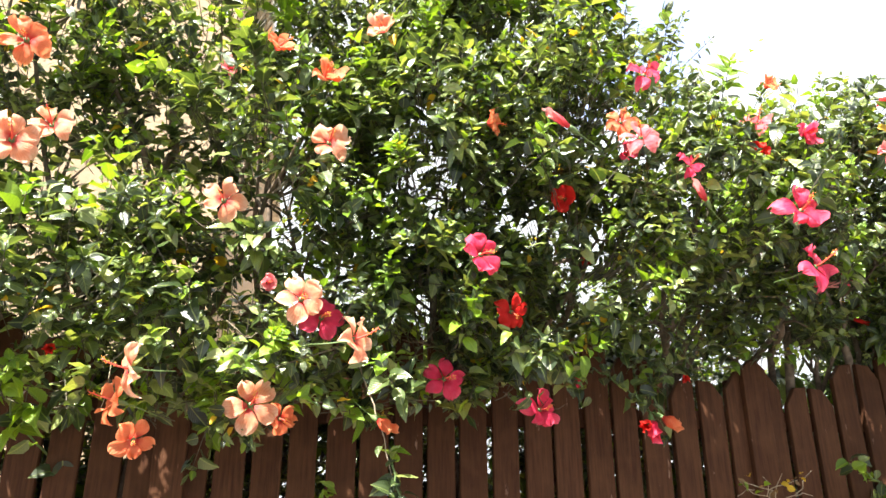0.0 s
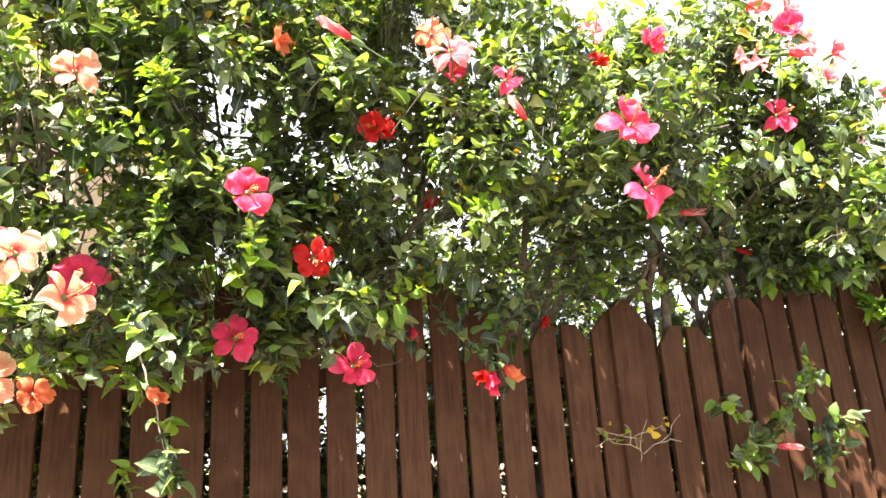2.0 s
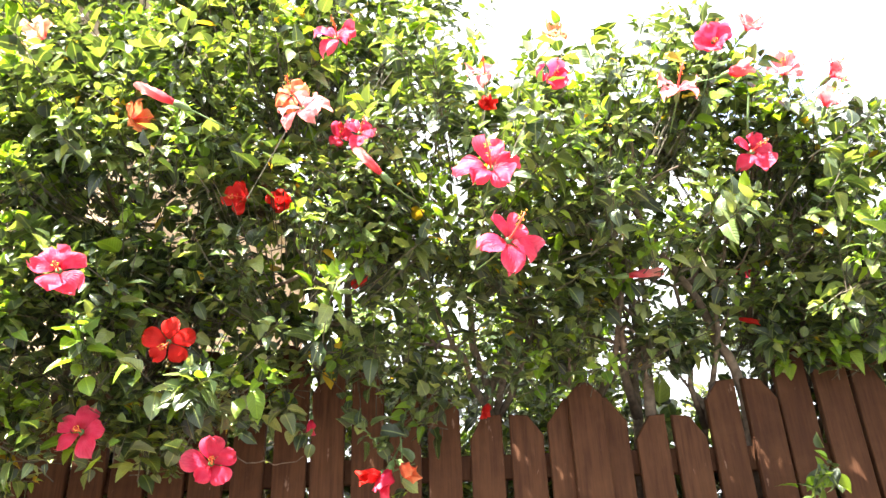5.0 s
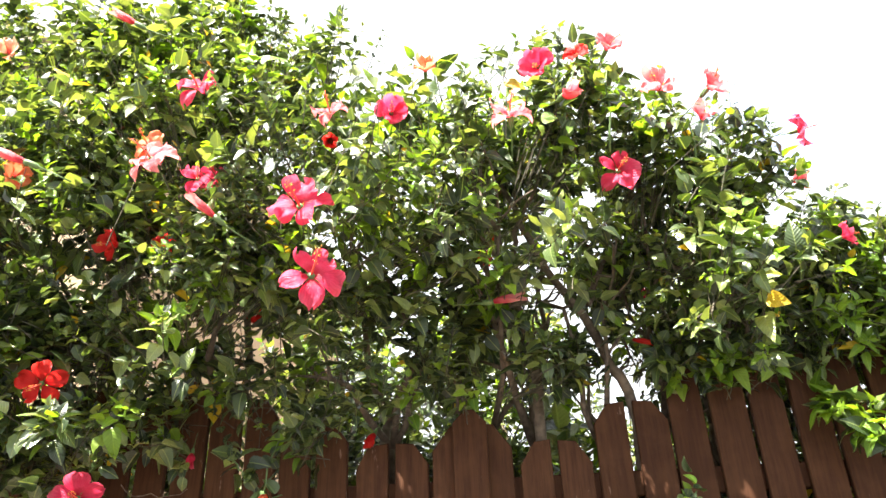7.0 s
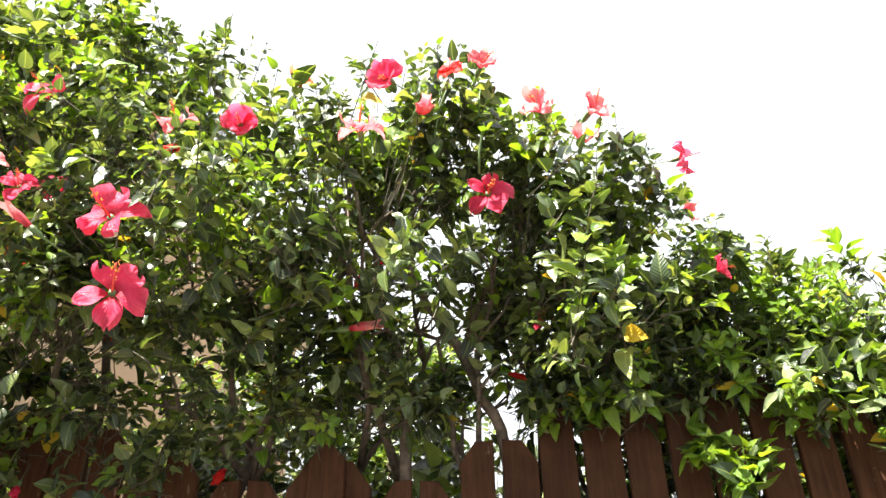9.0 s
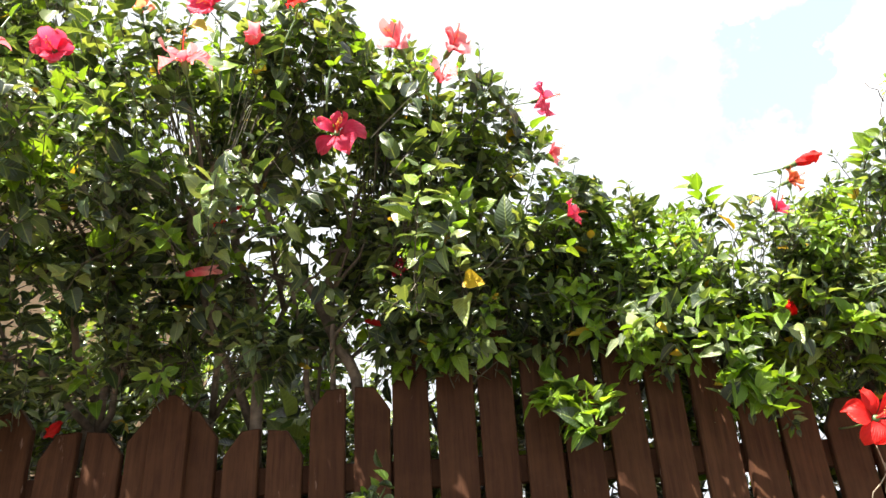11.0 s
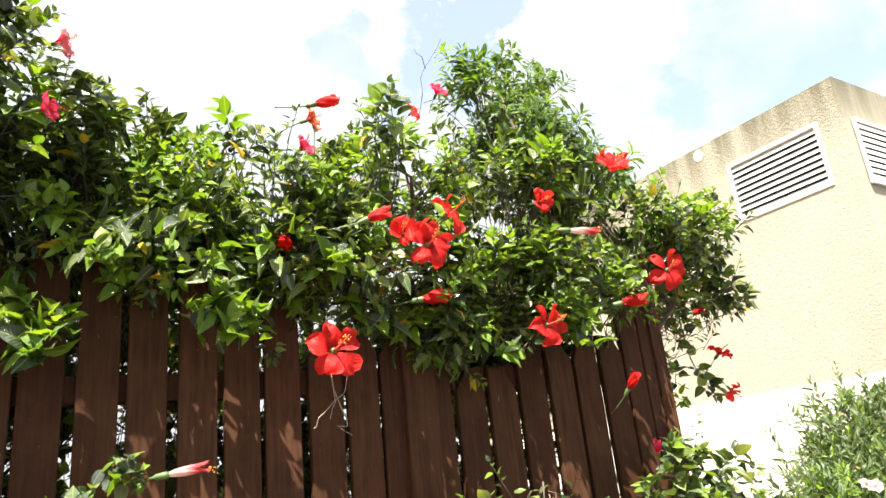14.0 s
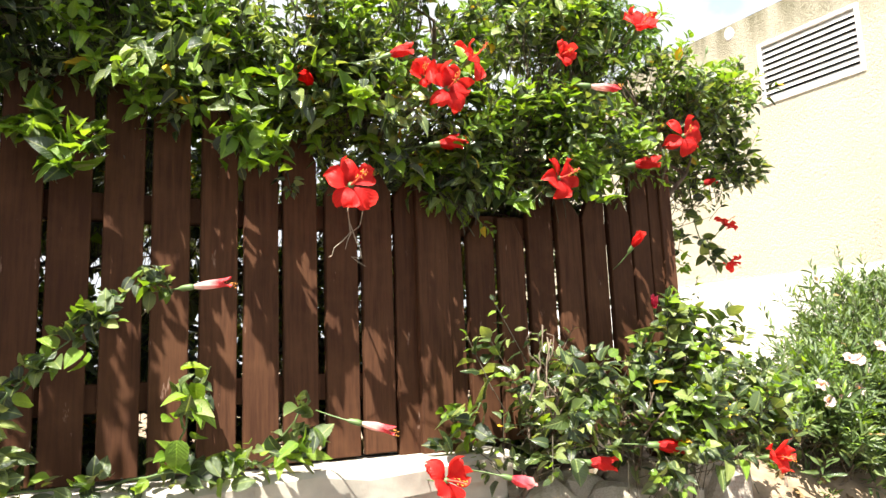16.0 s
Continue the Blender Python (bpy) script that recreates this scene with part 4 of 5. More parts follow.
bloom(O, -1.70, -0.50, 2.10, (0.2, -0.9, -0.3), "pink", "cup", 0.5)
bloom(O, -2.20, -0.42, 1.93, (0.1, -0.9, -0.3), "red", "spent", 0.8)
bloom(O, -1.293, -0.5, 3.075, (0.1, -1, 0.1), "peach", "cup", 0.9)
# pink shrub
bloom(K, -1.556, -0.412, 2.033, CAM, "rose", size=1.05)
bloom(K, -1.21, -0.357, 1.889, CAM, "rose", size=1.0)
bloom(K, -0.925, -0.321, 1.816, (0.45, -1, -0.1), "rose")
bloom(K, -1.024, -0.402, 2.08, (0.3, -0.9, -0.5), "red", size=0.95)
bloom(K, -1.174, -0.638, 2.16, (0.35, -1, 0.1), "rose")
bloom(K, -0.826, -0.283, 2.493, (0.4, -0.9, -0.3), "red", "cup", 0.8)
bloom(K, -0.94, -0.73, 2.50, (-0.8, -0.3, 0.3), "pink", "bud", 1.1)
bloom(K, -0.693, -0.64, 2.54, (-0.25, -0.8, 0.5), "pink", size=1.0)
bloom(K, -0.73, -0.60, 2.61, (-0.1, -1, 0.2), "orange", size=0.8)
bloom(K, -0.563, -0.65, 2.462, (0.3, -1, 0.2), "rose", size=0.75)
bloom(K, -0.641, -0.423, 2.605, (0.4, -1, 0.0), "rose", "cup", 0.8)
bloom(K, -0.632, -0.586, 2.789, (0.1, -0.9, 0.4), "rose", size=0.95)
bloom(K, -0.51, -0.64, 2.36, (-0.6, -0.4, 0.5), "pink", "bud", 1.0)
bloom(K, -0.857, -0.452, 2.42, (-0.4, -0.9, -0.2), "red", "cup", 0.9)
bloom(K, -0.646, 0.0, 2.39, (0.1, -1, -0.3), "red", "cup", 0.8)
bloom(K, -0.286, -0.723, 2.316, (0.0, -1, 0.15), "rose", size=1.15)
bloom(K, -0.261, -0.706, 2.162, (0.45, -0.9, 0.25), "rose", size=1.1)
bloom(K, -0.27, -0.587, 2.661, (-0.15, -0.8, 0.5), "pink", size=0.9)
bloom(K, -0.28, -0.55, 2.61, (0.2, -0.7, -0.5), "red", "spent", 1.2)
bloom(K, -0.119, -0.588, 2.645, (0.3, -0.8, -0.4), "rose", "cup", 0.9)
bloom(K, -0.056, -0.387, 2.936, (0.1, -0.8, 0.4), "orange", "cup", 0.8)
bloom(K, 0.171, -0.616, 2.574, (0.0, -0.75, 0.65), "pink", size=1.0)
bloom(K, 0.247, -0.687, 2.655, (-0.3, -0.8, -0.3), "rose", "cup", 0.85)
bloom(K, 0.30, -0.62, 2.62, (0.4, -0.8, -0.3), "pink", "spent", 1.1)
bloom(K, 0.367, -0.457, 2.879, (-0.2, -0.9, 0.2), "red", "cup", 0.7)
bloom(K, 0.44, -0.483, 2.861, (0.4, -0.8, 0.3), "pink", "cup", 0.95)
bloom(K, 0.596, -0.347, 2.815, (-0.4, -0.75, 0.35), "pink", "cup", 1.1)
bloom(K, 0.721, -0.337, 2.812, (0.5, -0.7, 0.3), "pink", "cup", 1.1)
bloom(K, 0.69, -0.329, 2.713, (0.2, -0.6, 0.7), "pink", "cup", 0.9)
bloom(K, 0.442, -0.354, 2.562, CAM, "rose", size=1.05)
bloom(K, 0.935, -0.306, 2.669, (1, -0.3, 0.05), "rose", size=0.85)
bloom(K, 0.975, -0.10, 2.633, (1, -0.3, 0.2), "pink", "cup", 0.85)
bloom(K, 0.97, -0.285, 2.352, (0.9, -0.3, 0.2), "rose", "cup", 0.7)
bloom(K, -0.273, -0.02, 1.994, (-0.3, -0.5, -0.8), "red", "spent", 0.8)
bloom(K, -0.735, -0.15, 1.942, (0.1, -0.4, -0.9), "rose", "spent", 0.7)
bloom(K, -0.53, -0.23, 1.80, (-0.2, -0.6, -0.7), "rose", "spent", 1.3)
bloom(K, -0.50, -0.24, 1.81, (0.4, -0.6, -0.4), "orange", "spent", 1.1)
bloom(K, -0.55, -0.25, 1.79, (-0.6, -0.7, -0.2), "red", "spent", 1.1)
bloom(K, -0.829, -0.605, 3.03, (-0.8, -0.2, 0.5), "pink", "bud", 1.1)
bloom(K, 0.055, 0.03, 2.52, (0.1, -1, -0.2), "red", "cup", 0.7)
bloom(K, 0.08, 0.05, 2.60, (0.6, -0.6, 0), "red", "spent", 0.7)
bloom(K, 0.549, 0.1, 2.41, (0.2, -1, -0.2), "rose", "cup", 0.6)
bloom(K, 0.083, -0.272, 2.257, (1, -0.25, 0.0), "pink", "bud", 1.1)
bloom(K, 0.463, 0.0, 2.222, (0.9, -0.2, -0.3), "red", "bud", 0.8)
# red shrub
bloom(R, 1.592, -0.195, 1.868, CAM, "red", size=1.2)
bloom(R, 1.831, -0.253, 2.121, (0.1, -1, 0.05), "red", size=1.1)
bloom(R, 1.897, -0.27, 2.203, (0.5, -0.8, 0.4), "red", size=0.95)
bloom(R, 1.776, -0.24, 2.151, (-0.5, -0.9, 0.1), "red", "cup", 0.85)
bloom(R, 1.525, -0.118, 2.143, (-0.5, -0.5, 0.1), "red", "spent", 1.0)
bloom(R, 1.575, -0.05, 2.453, (0.5, -0.6, 0.5), "rose", "cup", 0.8)
bloom(R, 1.55, -0.2, 2.46, (0.8, -0.4, 0.25), "orange", "cup", 0.7)
bloom(R, 1.57, -0.22, 2.50, (0.9, -0.3, 0.2), "red", "spent", 1.0)
bloom(R, 1.626, -0.38, 2.127, (0.9, -0.3, 0.35), "red", "spent", 0.9)
bloom(R, 1.85, -0.16, 2.008, (0.9, -0.4, 0.1), "red", "spent", 1.2)
bloom(R, 2.03, -0.03, 2.717, (0.1, -0.8, 0.5), "rose", "cup", 0.65)
bloom(R, 1.844, -0.216, 2.52, (0.3, -0.9, 0.2), "red", "cup", 0.5)
bloom(R, 2.21, -0.222, 2.285, (0.0, -0.9, -0.2), "red", "cup", 0.8)
bloom(R, 2.29, -0.24, 2.20, (1, -0.35, -0.1), "white", "bud", 1.1)
bloom(R, 2.596, -0.13, 2.464, (-0.1, -0.8, 0.5), "red", "cup", 1.3)
bloom(R, 2.193, -0.202, 1.932, (0.35, -1, -0.05), "red", size=1.1)
bloom(R, 2.77, -0.114, 2.14, (-0.2, -1, 0.05), "red", size=1.15)
bloom(R, 2.541, -0.124, 2.021, (0.8, -0.5, 0.1), "red", "spent", 1.3)
bloom(R, 3.071, 0.10, 2.058, (0.9, -0.3, 0.1), "red", "spent", 0.9)
bloom(R, 3.211, 0.15, 1.909, (0.3, -0.5, 0.6), "red", "cup", 0.9)
bloom(R, 3.293, 0.20, 1.786, (0.2, -0.5, -0.7), "red", "cup", 0.75)
bloom(R, 1.237, -0.17, 1.625, (0.95, -0.3, 0.12), "white", "bud", 1.0)
bloom(R, 1.60, -0.2, 1.316, (0.9, -0.3, -0.25), "white", "bud", 1.0)
bloom(R, 0.371, -0.15, 1.55, (0.9, -0.3, -0.1), "pink", "bud", 1.0)
# foot bush
bloom(Y, 1.81, -0.21, 1.168, (0.1, -1, 0.15), "red", size=1.15)
bloom(Y, 2.20, -0.25, 1.175, (0.95, -0.3, -0.1), "red", "spent", 1.2)
bloom(Y, 2.42, -0.26, 1.20, (0.95, -0.35, -0.1), "red", "spent", 1.3)
bloom(Y, 1.97, -0.24, 1.16, (0.9, -0.3, -0.3), "pink", "spent", 1.0)
bloom(Y, 2.912, -0.2, 1.116, (0.3, -0.9, 0.2), "red", "cup", 1.2)
bloom(Y, 2.487, -0.15, 1.757, (0.2, -0.6, 0.7), "red", "spent", 0.9)
bloom(Y, 2.555, -0.15, 1.575, (-0.3, -0.4, 0.8), "rose", "spent", 0.7)
bloom(Y, 2.95, 0.05, 1.30, (0.3, -0.8, 0.2), "orange", "cup", 0.9)


def pale_flower(x, y, z):
    ob = bloom(OLEANDER, x, y, z, (-0.4, -0.8, 0.5), "pale", "cup", 0.55)
    tagged(ob, "pale pink oleander flower")


for q in range(26):
    u, v = flower_rng.random(2)
    pale_flower(3.6 + 1.2 * u, 0.06 + 0.1 * v, 1.12 + 0.42 * u + 0.2 * flower_rng.random())


# ---- foliage ----
shrub(
    ORANGE_SHRUB, [
        (-3.1, -0.1, 2.5, 0.55, 0.42, 0.8, 0.8), (-2.6, -0.1, 3.05, 0.45, 0.35, 0.45, 0.7), (-2.35, -0.28, 2.1, 0.42, 0.32, 0.36, 1.1),
        (-1.95, -0.1, 3.1, 0.45, 0.38, 0.42, 0.9), (-1.75, -0.22, 2.5, 0.40, 0.38, 0.40, 1.0), (-1.8, -0.33, 1.98, 0.42, 0.22, 0.26, 1.3),
        (-1.4, -0.1, 3.2, 0.38, 0.34, 0.38, 1.0), (-2.15, 0.05, 2.55, 0.4, 0.3, 0.4, 0.5)],
    2900, 21, buds=16, tight=-0.02, stems=((-2.25, 0.2, 1.05, 0.030, (1, 2, 7)), (-2.1, 0.16, 1.05, 0.024, (3, 4)), (-1.85, 0.2, 1.05, 0.026, (5, 6, 4)), (-2.7, 0.22, 1.05, 0.028, (0, 1)), (-1.6, 0.24, 1.05, 0.02, (6, 4))),
    keep=thinned(not_near(-1.87, 2.42, 0.14, 0.1, 0.8), not_near(-2.06, 3.14, 0.15, 0.12, 0.7), not_near(-2.3, 2.75, 0.28, 0.42, 0.2), not_near(-1.72, 2.2, 0.16, 0.16, 0.5), not_near(-2.07, 2.58, 0.09, 0.3, 0.5)))
shrub(
    PINK_SHRUB, [
        (-1.22, -0.25, 2.55, 0.38, 0.38, 0.45, 1.1), (-1.2, -0.28, 2.05, 0.38, 0.22, 0.24, 1.2), (-0.8, -0.3, 2.72, 0.42, 0.36, 0.36, 1.1),
        (-0.78, -0.3, 2.27, 0.42, 0.30, 0.30, 1.1), (-0.32, -0.32, 2.5, 0.40, 0.36, 0.36, 1.1), (0.1, -0.28, 2.53, 0.36, 0.34, 0.33, 1.1),
        (0.48, -0.18, 2.47, 0.36, 0.28, 0.27, 1.1), (0.72, -0.12, 2.45, 0.22, 0.24, 0.26, 1.1), (-0.55, -0.12, 2.06, 0.45, 0.18, 0.14, 0.55),
        (-0.05, -0.05, 2.12, 0.35, 0.2, 0.16, 0.9), (0.2, 0.0, 2.35, 0.45, 0.25, 0.2, 0.7), (0.75, -0.08, 2.27, 0.24, 0.2, 0.16, 1.0)] + [
        (0.45, 0.02, 2.12, 0.22, 0.12, 0.10, 0.35), (0.72, 0.02, 2.16, 0.2, 0.12, 0.14, 1.0), (-0.1, 0.0, 2.76, 0.35, 0.25, 0.2, 0.7), (-0.58, -0.1, 2.93, 0.28, 0.25, 0.24, 0.8), (-1.0, -0.1, 3.15, 0.3, 0.28, 0.36, 0.9), (0.62, -0.34, 2.24, 0.22, 0.1, 0.12, 0.8), (-0.6, -0.16, 1.96, 0.25, 0.1, 0.06, 0.35),
        (-0.72, -0.12, 3.2, 0.24, 0.24, 0.22, 0.7), (-0.42, -0.15, 3.06, 0.16, 0.18, 0.14, 0.5), (0.36, -0.22, 2.82, 0.24, 0.2, 0.15, 0.8), (0.72, -0.2, 2.7, 0.16, 0.16, 0.13, 0.8), (0.97, -0.06, 2.42, 0.10, 0.14, 0.15, 1.0)] + [
        (0.1, -0.04, 2.16, 0.26, 0.15, 0.14, 1.0)],
    5900, 22, leaf_size=0.039, buds=40, stems=((-1.15, 0.18, 1.05, 0.026, (0, 1, 16)), (-0.75, 0.16, 1.05, 0.028, (2, 3, 15)), (-0.3, 0.15, 1.05, 0.024, (4, 14)), (-0.2, 0.2, 1.05, 0.022, (8, 9, 4)),
                     (0.18, 0.16, 1.05, 0.027, (5, 10)), (0.5, 0.18, 1.05, 0.024, (6, 7)), (0.62, 0.2, 1.05, 0.02, (7, 11)), (0.34, 0.2, 1.05, 0.018, (10, 12, 6)), (0.75, 0.2, 1.05, 0.016, (13, 12)), (0.02, 0.2, 1.05, 0.018, (9, 10, 5))),
    tight=-0.10, keep=thinned(not_near(-0.56, 2.88, 0.13, 0.12, 0.65), not_near(-0.9, 2.48, 0.12, 0.08, 0.5), not_near(-0.55, 2.08, 0.45, 0.14, 0.5), not_near(0.28, 2.48, 0.10, 0.08, 0.5), not_near(0.52, 2.34, 0.13, 0.09, 0.15), not_near(0.38, 2.25, 0.10, 0.08, 0.15), not_near(0.33, 2.06, 0.12, 0.07, 0.7),
                              not_near(-0.11, 2.56, 0.11, 0.09, 0.75), not_near(-1.2, 2.36, 0.12, 0.08, 0.75), not_near(-1.1, 2.56, 0.12, 0.08, 0.6), not_near(0.62, 2.48, 0.1, 0.08, 0.6),
                              not_near(-0.65, 2.62, 0.12, 0.1, 0.7), not_near(-0.62, 2.80, 0.09, 0.16, 0.6), not_near(-0.2, 2.88, 0.13, 0.25, 0.65), not_near(-0.1, 2.6, 0.1, 0.12, 0.6), not_near(-0.5, 2.66, 0.08, 0.12, 0.6), not_near(0.15, 2.42, 0.07, 0.07, 0.7), not_near(0.36, 2.33, 0.08, 0.08, 0.3), not_near(0.0, 2.36, 0.08, 0.07, 0.55), not_near(-0.1, 2.12, 0.35, 0.16, 0.45), not_near(0.6, 2.25, 0.35, 0.16, 0.3), not_near(0.40, 2.16, 0.12, 0.08, 0.65), not_near(0.16, 2.5, 0.18, 0.14, 0.35), not_near(0.45, 2.35, 0.2, 0.12, 0.3), not_near(-0.4, 2.62, 0.12, 0.1, 0.4), not_near(0.22, 2.46, 0.13, 0.15, 0.75)))
shrub(
    RED_SHRUB, [
        (1.14, -0.02, 2.22, 0.22, 0.15, 0.12, 1.2), (1.5, -0.02, 2.27, 0.28, 0.24, 0.19, 0.9), (1.85, -0.02, 2.36, 0.30, 0.26, 0.2, 0.9),
        (2.25, 0.02, 2.31, 0.34, 0.26, 0.2, 0.9), (2.65, 0.04, 2.26, 0.30, 0.24, 0.17, 0.9), (1.72, -0.09, 2.1, 0.26, 0.16, 0.12, 1.2),
        (2.2, -0.07, 2.04, 0.32, 0.15, 0.13, 1.2), (2.5, -0.06, 2.08, 0.25, 0.14, 0.12, 1.1), (2.93, 0.05, 2.28, 0.2, 0.2, 0.15, 1.0),
        (3.04, 0.18, 2.0, 0.10, 0.16, 0.24, 0.6), (1.35, -0.02, 2.18, 0.2, 0.14, 0.12, 1.2),
        (1.12, 0.02, 2.37, 0.2, 0.16, 0.10, 1.2)] + [
        (0.97, 0.0, 2.24, 0.15, 0.12, 0.15, 1.1), (1.12, 0.04, 2.06, 0.22, 0.1, 0.1, 1.1), (1.45, 0.02, 2.03, 0.22, 0.1, 0.1, 1.1), (1.75, 0.05, 1.98, 0.2, 0.1, 0.1, 1.0), (1.55, -0.08, 2.13, 0.22, 0.13, 0.10, 1.3), (3.1, 0.06, 2.32, 0.16, 0.15, 0.13, 0.8), (3.15, 0.1, 2.12, 0.14, 0.12, 0.06, 0.7), (2.02, -0.02, 2.0, 0.2, 0.1, 0.09, 1.3), (1.97, -0.06, 1.93, 0.14, 0.06, 0.06, 2.0), (2.42, -0.06, 1.99, 0.22, 0.08, 0.07, 1.8)],
    2850, 23, leaf_size=0.038, young=0.36, tight=-0.08, wild=1.2, buds=20, twig=0.09, shapes=BROAD[:1] + POINTED, stems=((1.4, 0.18, 1.05, 0.02, (0, 1, 10)), (1.8, 0.18, 1.05, 0.024, (2, 5)), (2.2, 0.2, 1.05, 0.024, (3, 6, 7)), (2.85, 0.22, 1.05, 0.02, (4, 8, 9))),
    keep=thinned(not_near(1.86, 2.12, 0.1, 0.07, 0.6), not_near(1.6, 2.75, 0.5, 0.22, 1.0), not_near(0.97, 2.0, 0.11, 0.07, 1.0), not_near(1.62, 2.38, 0.1, 0.06, 0.6), not_near(2.1, 2.4, 0.12, 0.06, 0.6)))
shrub(
    TREE, [
        (2.32, 0.1, 2.80, 0.17, 0.16, 0.12, 1.0), (2.47, 0.12, 2.68, 0.16, 0.2, 0.12, 1.0), (2.35, 0.08, 2.60, 0.25, 0.22, 0.15, 1.1),
        (2.7, 0.12, 2.58, 0.17, 0.18, 0.10, 1.0), (2.30, 0.1, 2.93, 0.11, 0.1, 0.06, 0.7), (2.52, 0.1, 2.45, 0.26, 0.22, 0.14, 1.0), (2.52, 0.12, 2.84, 0.10, 0.12, 0.08, 0.8)],
    640, 24, leaf_size=0.040, young=0.16, yellow=0.0, count=18, tight=-0.06, wild=1.3, near=150, shapes=SPOON, near_shapes=SPOON, mats=(NARROW, YOUNG, YELLOW), twig=0.055, up=0.6,
    stems=((2.45, 0.25, 1.05, 0.024, (0, 1, 2)), (2.6, 0.25, 1.05, 0.02, (3, 5)), (2.4, 0.22, 1.6, 0.014, (4, 6))), spread=1.15)
shrub(
    FOOT_BUSH, [
        (2.10, -0.18, 1.28, 0.16, 0.12, 0.18, 1.0), (2.45, -0.2, 1.24, 0.26, 0.14, 0.14, 1.2), (2.80, -0.1, 1.24, 0.22, 0.16, 0.15, 1.1), (2.14, -0.15, 1.42, 0.10, 0.08, 0.07, 0.7),
        (2.62, -0.15, 1.45, 0.13, 0.1, 0.10, 0.7), (3.02, 0.05, 1.30, 0.18, 0.15, 0.17, 1.1), (2.55, -0.2, 1.13, 0.4, 0.1, 0.06, 0.8), (2.95, -0.05, 1.15, 0.25, 0.12, 0.08, 0.9)],
    520, 25, leaf_size=0.043, tight=-0.02, young=0.10, yellow=0.008, count=10, near=260, shapes=BROAD, near_shapes=NEAR, wild=1.5, up=0.7, spread=1.05,
    stems=((2.15, -0.04, 1.08, 0.01, (0, 3)), (2.4, -0.02, 1.08, 0.012, (1, 4, 6)), (2.75, 0.0, 1.08, 0.012, (2, 5, 7))))
shrub(
    OLEANDER, [
        (3.62, 0.28, 1.10, 0.17, 0.18, 0.15, 1.0), (3.95, 0.30, 1.16, 0.28, 0.25, 0.24, 1.1), (4.28, 0.32, 1.26, 0.30, 0.28, 0.26, 1.1), (3.75, 0.22, 0.98, 0.26, 0.2, 0.17, 1.1),
        (4.15, 0.2, 1.05, 0.35, 0.22, 0.24, 1.1), (4.7, 0.6, 1.37, 0.42, 0.38, 0.39, 1.1), (4.7, 0.2, 1.1, 0.36, 0.25, 0.36, 1.0), (5.15, 0.45, 1.4, 0.4, 0.35, 0.45, 1.0)],
    1900, 26, leaf_size=0.062, young=0.05, yellow=0.003, count=15, near=0, shapes=THIN, mats=(GREY, YOUNG, DRY), twig=0.14, up=0.9,
    stems=((3.5, 0.22, 0.85, 0.009, (0,)), (3.6, 0.24, 0.85, 0.012, (0, 1, 3)), (3.9, 0.3, 0.85, 0.014, (1, 4)), (4.2, 0.35, 0.9, 0.016, (2, 4)), (4.7, 0.5, 0.95, 0.018, (5, 6)), (5.0, 0.5, 0.95, 0.018, (7,))), spread=0.8)
shrub(
    ORANGE_SHRUB, [(-2.32, -0.05, 2.72, 0.13, 0.14, 0.17, 1.0), (-2.02, -0.02, 3.06, 0.10, 0.12, 0.10, 0.6)],
    70, 32, leaf_size=0.04, near=0, tight=0.05)
shrub(
    PINK_SHRUB, [(0.46, 0.04, 2.62, 0.12, 0.14, 0.14, 1.0), (0.45, 0.06, 2.42, 0.10, 0.12, 0.10, 0.7), (0.5, 0.06, 2.2, 0.12, 0.1, 0.1, 0.7)],
    150, 31, leaf_size=0.036, near=0, tight=0.05)
# leaves behind the fence, seen between the boards
shrub(
    BACK, [
        (-2.8, 0.4, 1.62, 0.8, 0.22, 0.5, 1.5), (-1.4, 0.4, 1.65, 0.75, 0.22, 0.52, 1.8), (-0.1, 0.4, 1.65, 0.75, 0.22, 0.52, 1.2), (1.1, 0.4, 1.65, 0.7, 0.22, 0.5, 1.1),
        (2.1, 0.4, 1.7, 0.6, 0.2, 0.5, 1.2), (-0.45, 0.85, 2.0, 0.5, 0.25, 0.5, 0.9), (-1.4, 0.85, 2.0, 0.55, 0.25, 0.45, 0.7),
        (0.35, 0.75, 1.78, 0.5, 0.25, 0.4, 1.0), (0.05, 0.78, 2.35, 0.28, 0.2, 0.38, 1.3), (-0.62, 0.9, 2.4, 0.3, 0.2, 0.35, 0.9), (1.15, 0.5, 2.15, 0.4, 0.15, 0.2, 1.2), (0.9, 0.45, 2.36, 0.35, 0.15, 0.24, 1.3)] + [
        (1.55, 0.3, 2.0, 0.35, 0.12, 0.15, 1.3), (-2.0, 0.55, 2.0, 0.7, 0.2, 0.3, 1.0), (1.0, 0.7, 1.7, 0.5, 0.25, 0.4, 0.8),
        (-2.4, 0.38, 1.25, 1.0, 0.2, 0.18, 1.6), (-0.6, 0.38, 1.25, 1.0, 0.2, 0.18, 1.8), (0.9, 0.38, 1.25, 0.8, 0.2, 0.18, 1.6), (2.2, 0.34, 1.25, 0.6, 0.18, 0.18, 1.6), (2.35, 0.26, 1.95, 0.4, 0.12, 0.16, 1.4)],
    7400, 27, leaf_size=0.042, near=0, tight=0.14, shapes=SIMPLE, stems=((-1.2, 0.5, 1.05, 0.014, (1, 0)), (1.0, 0.45, 1.05, 0.014, (2, 3)), (2.0, 0.45, 1.05, 0.014, (4, 3))))


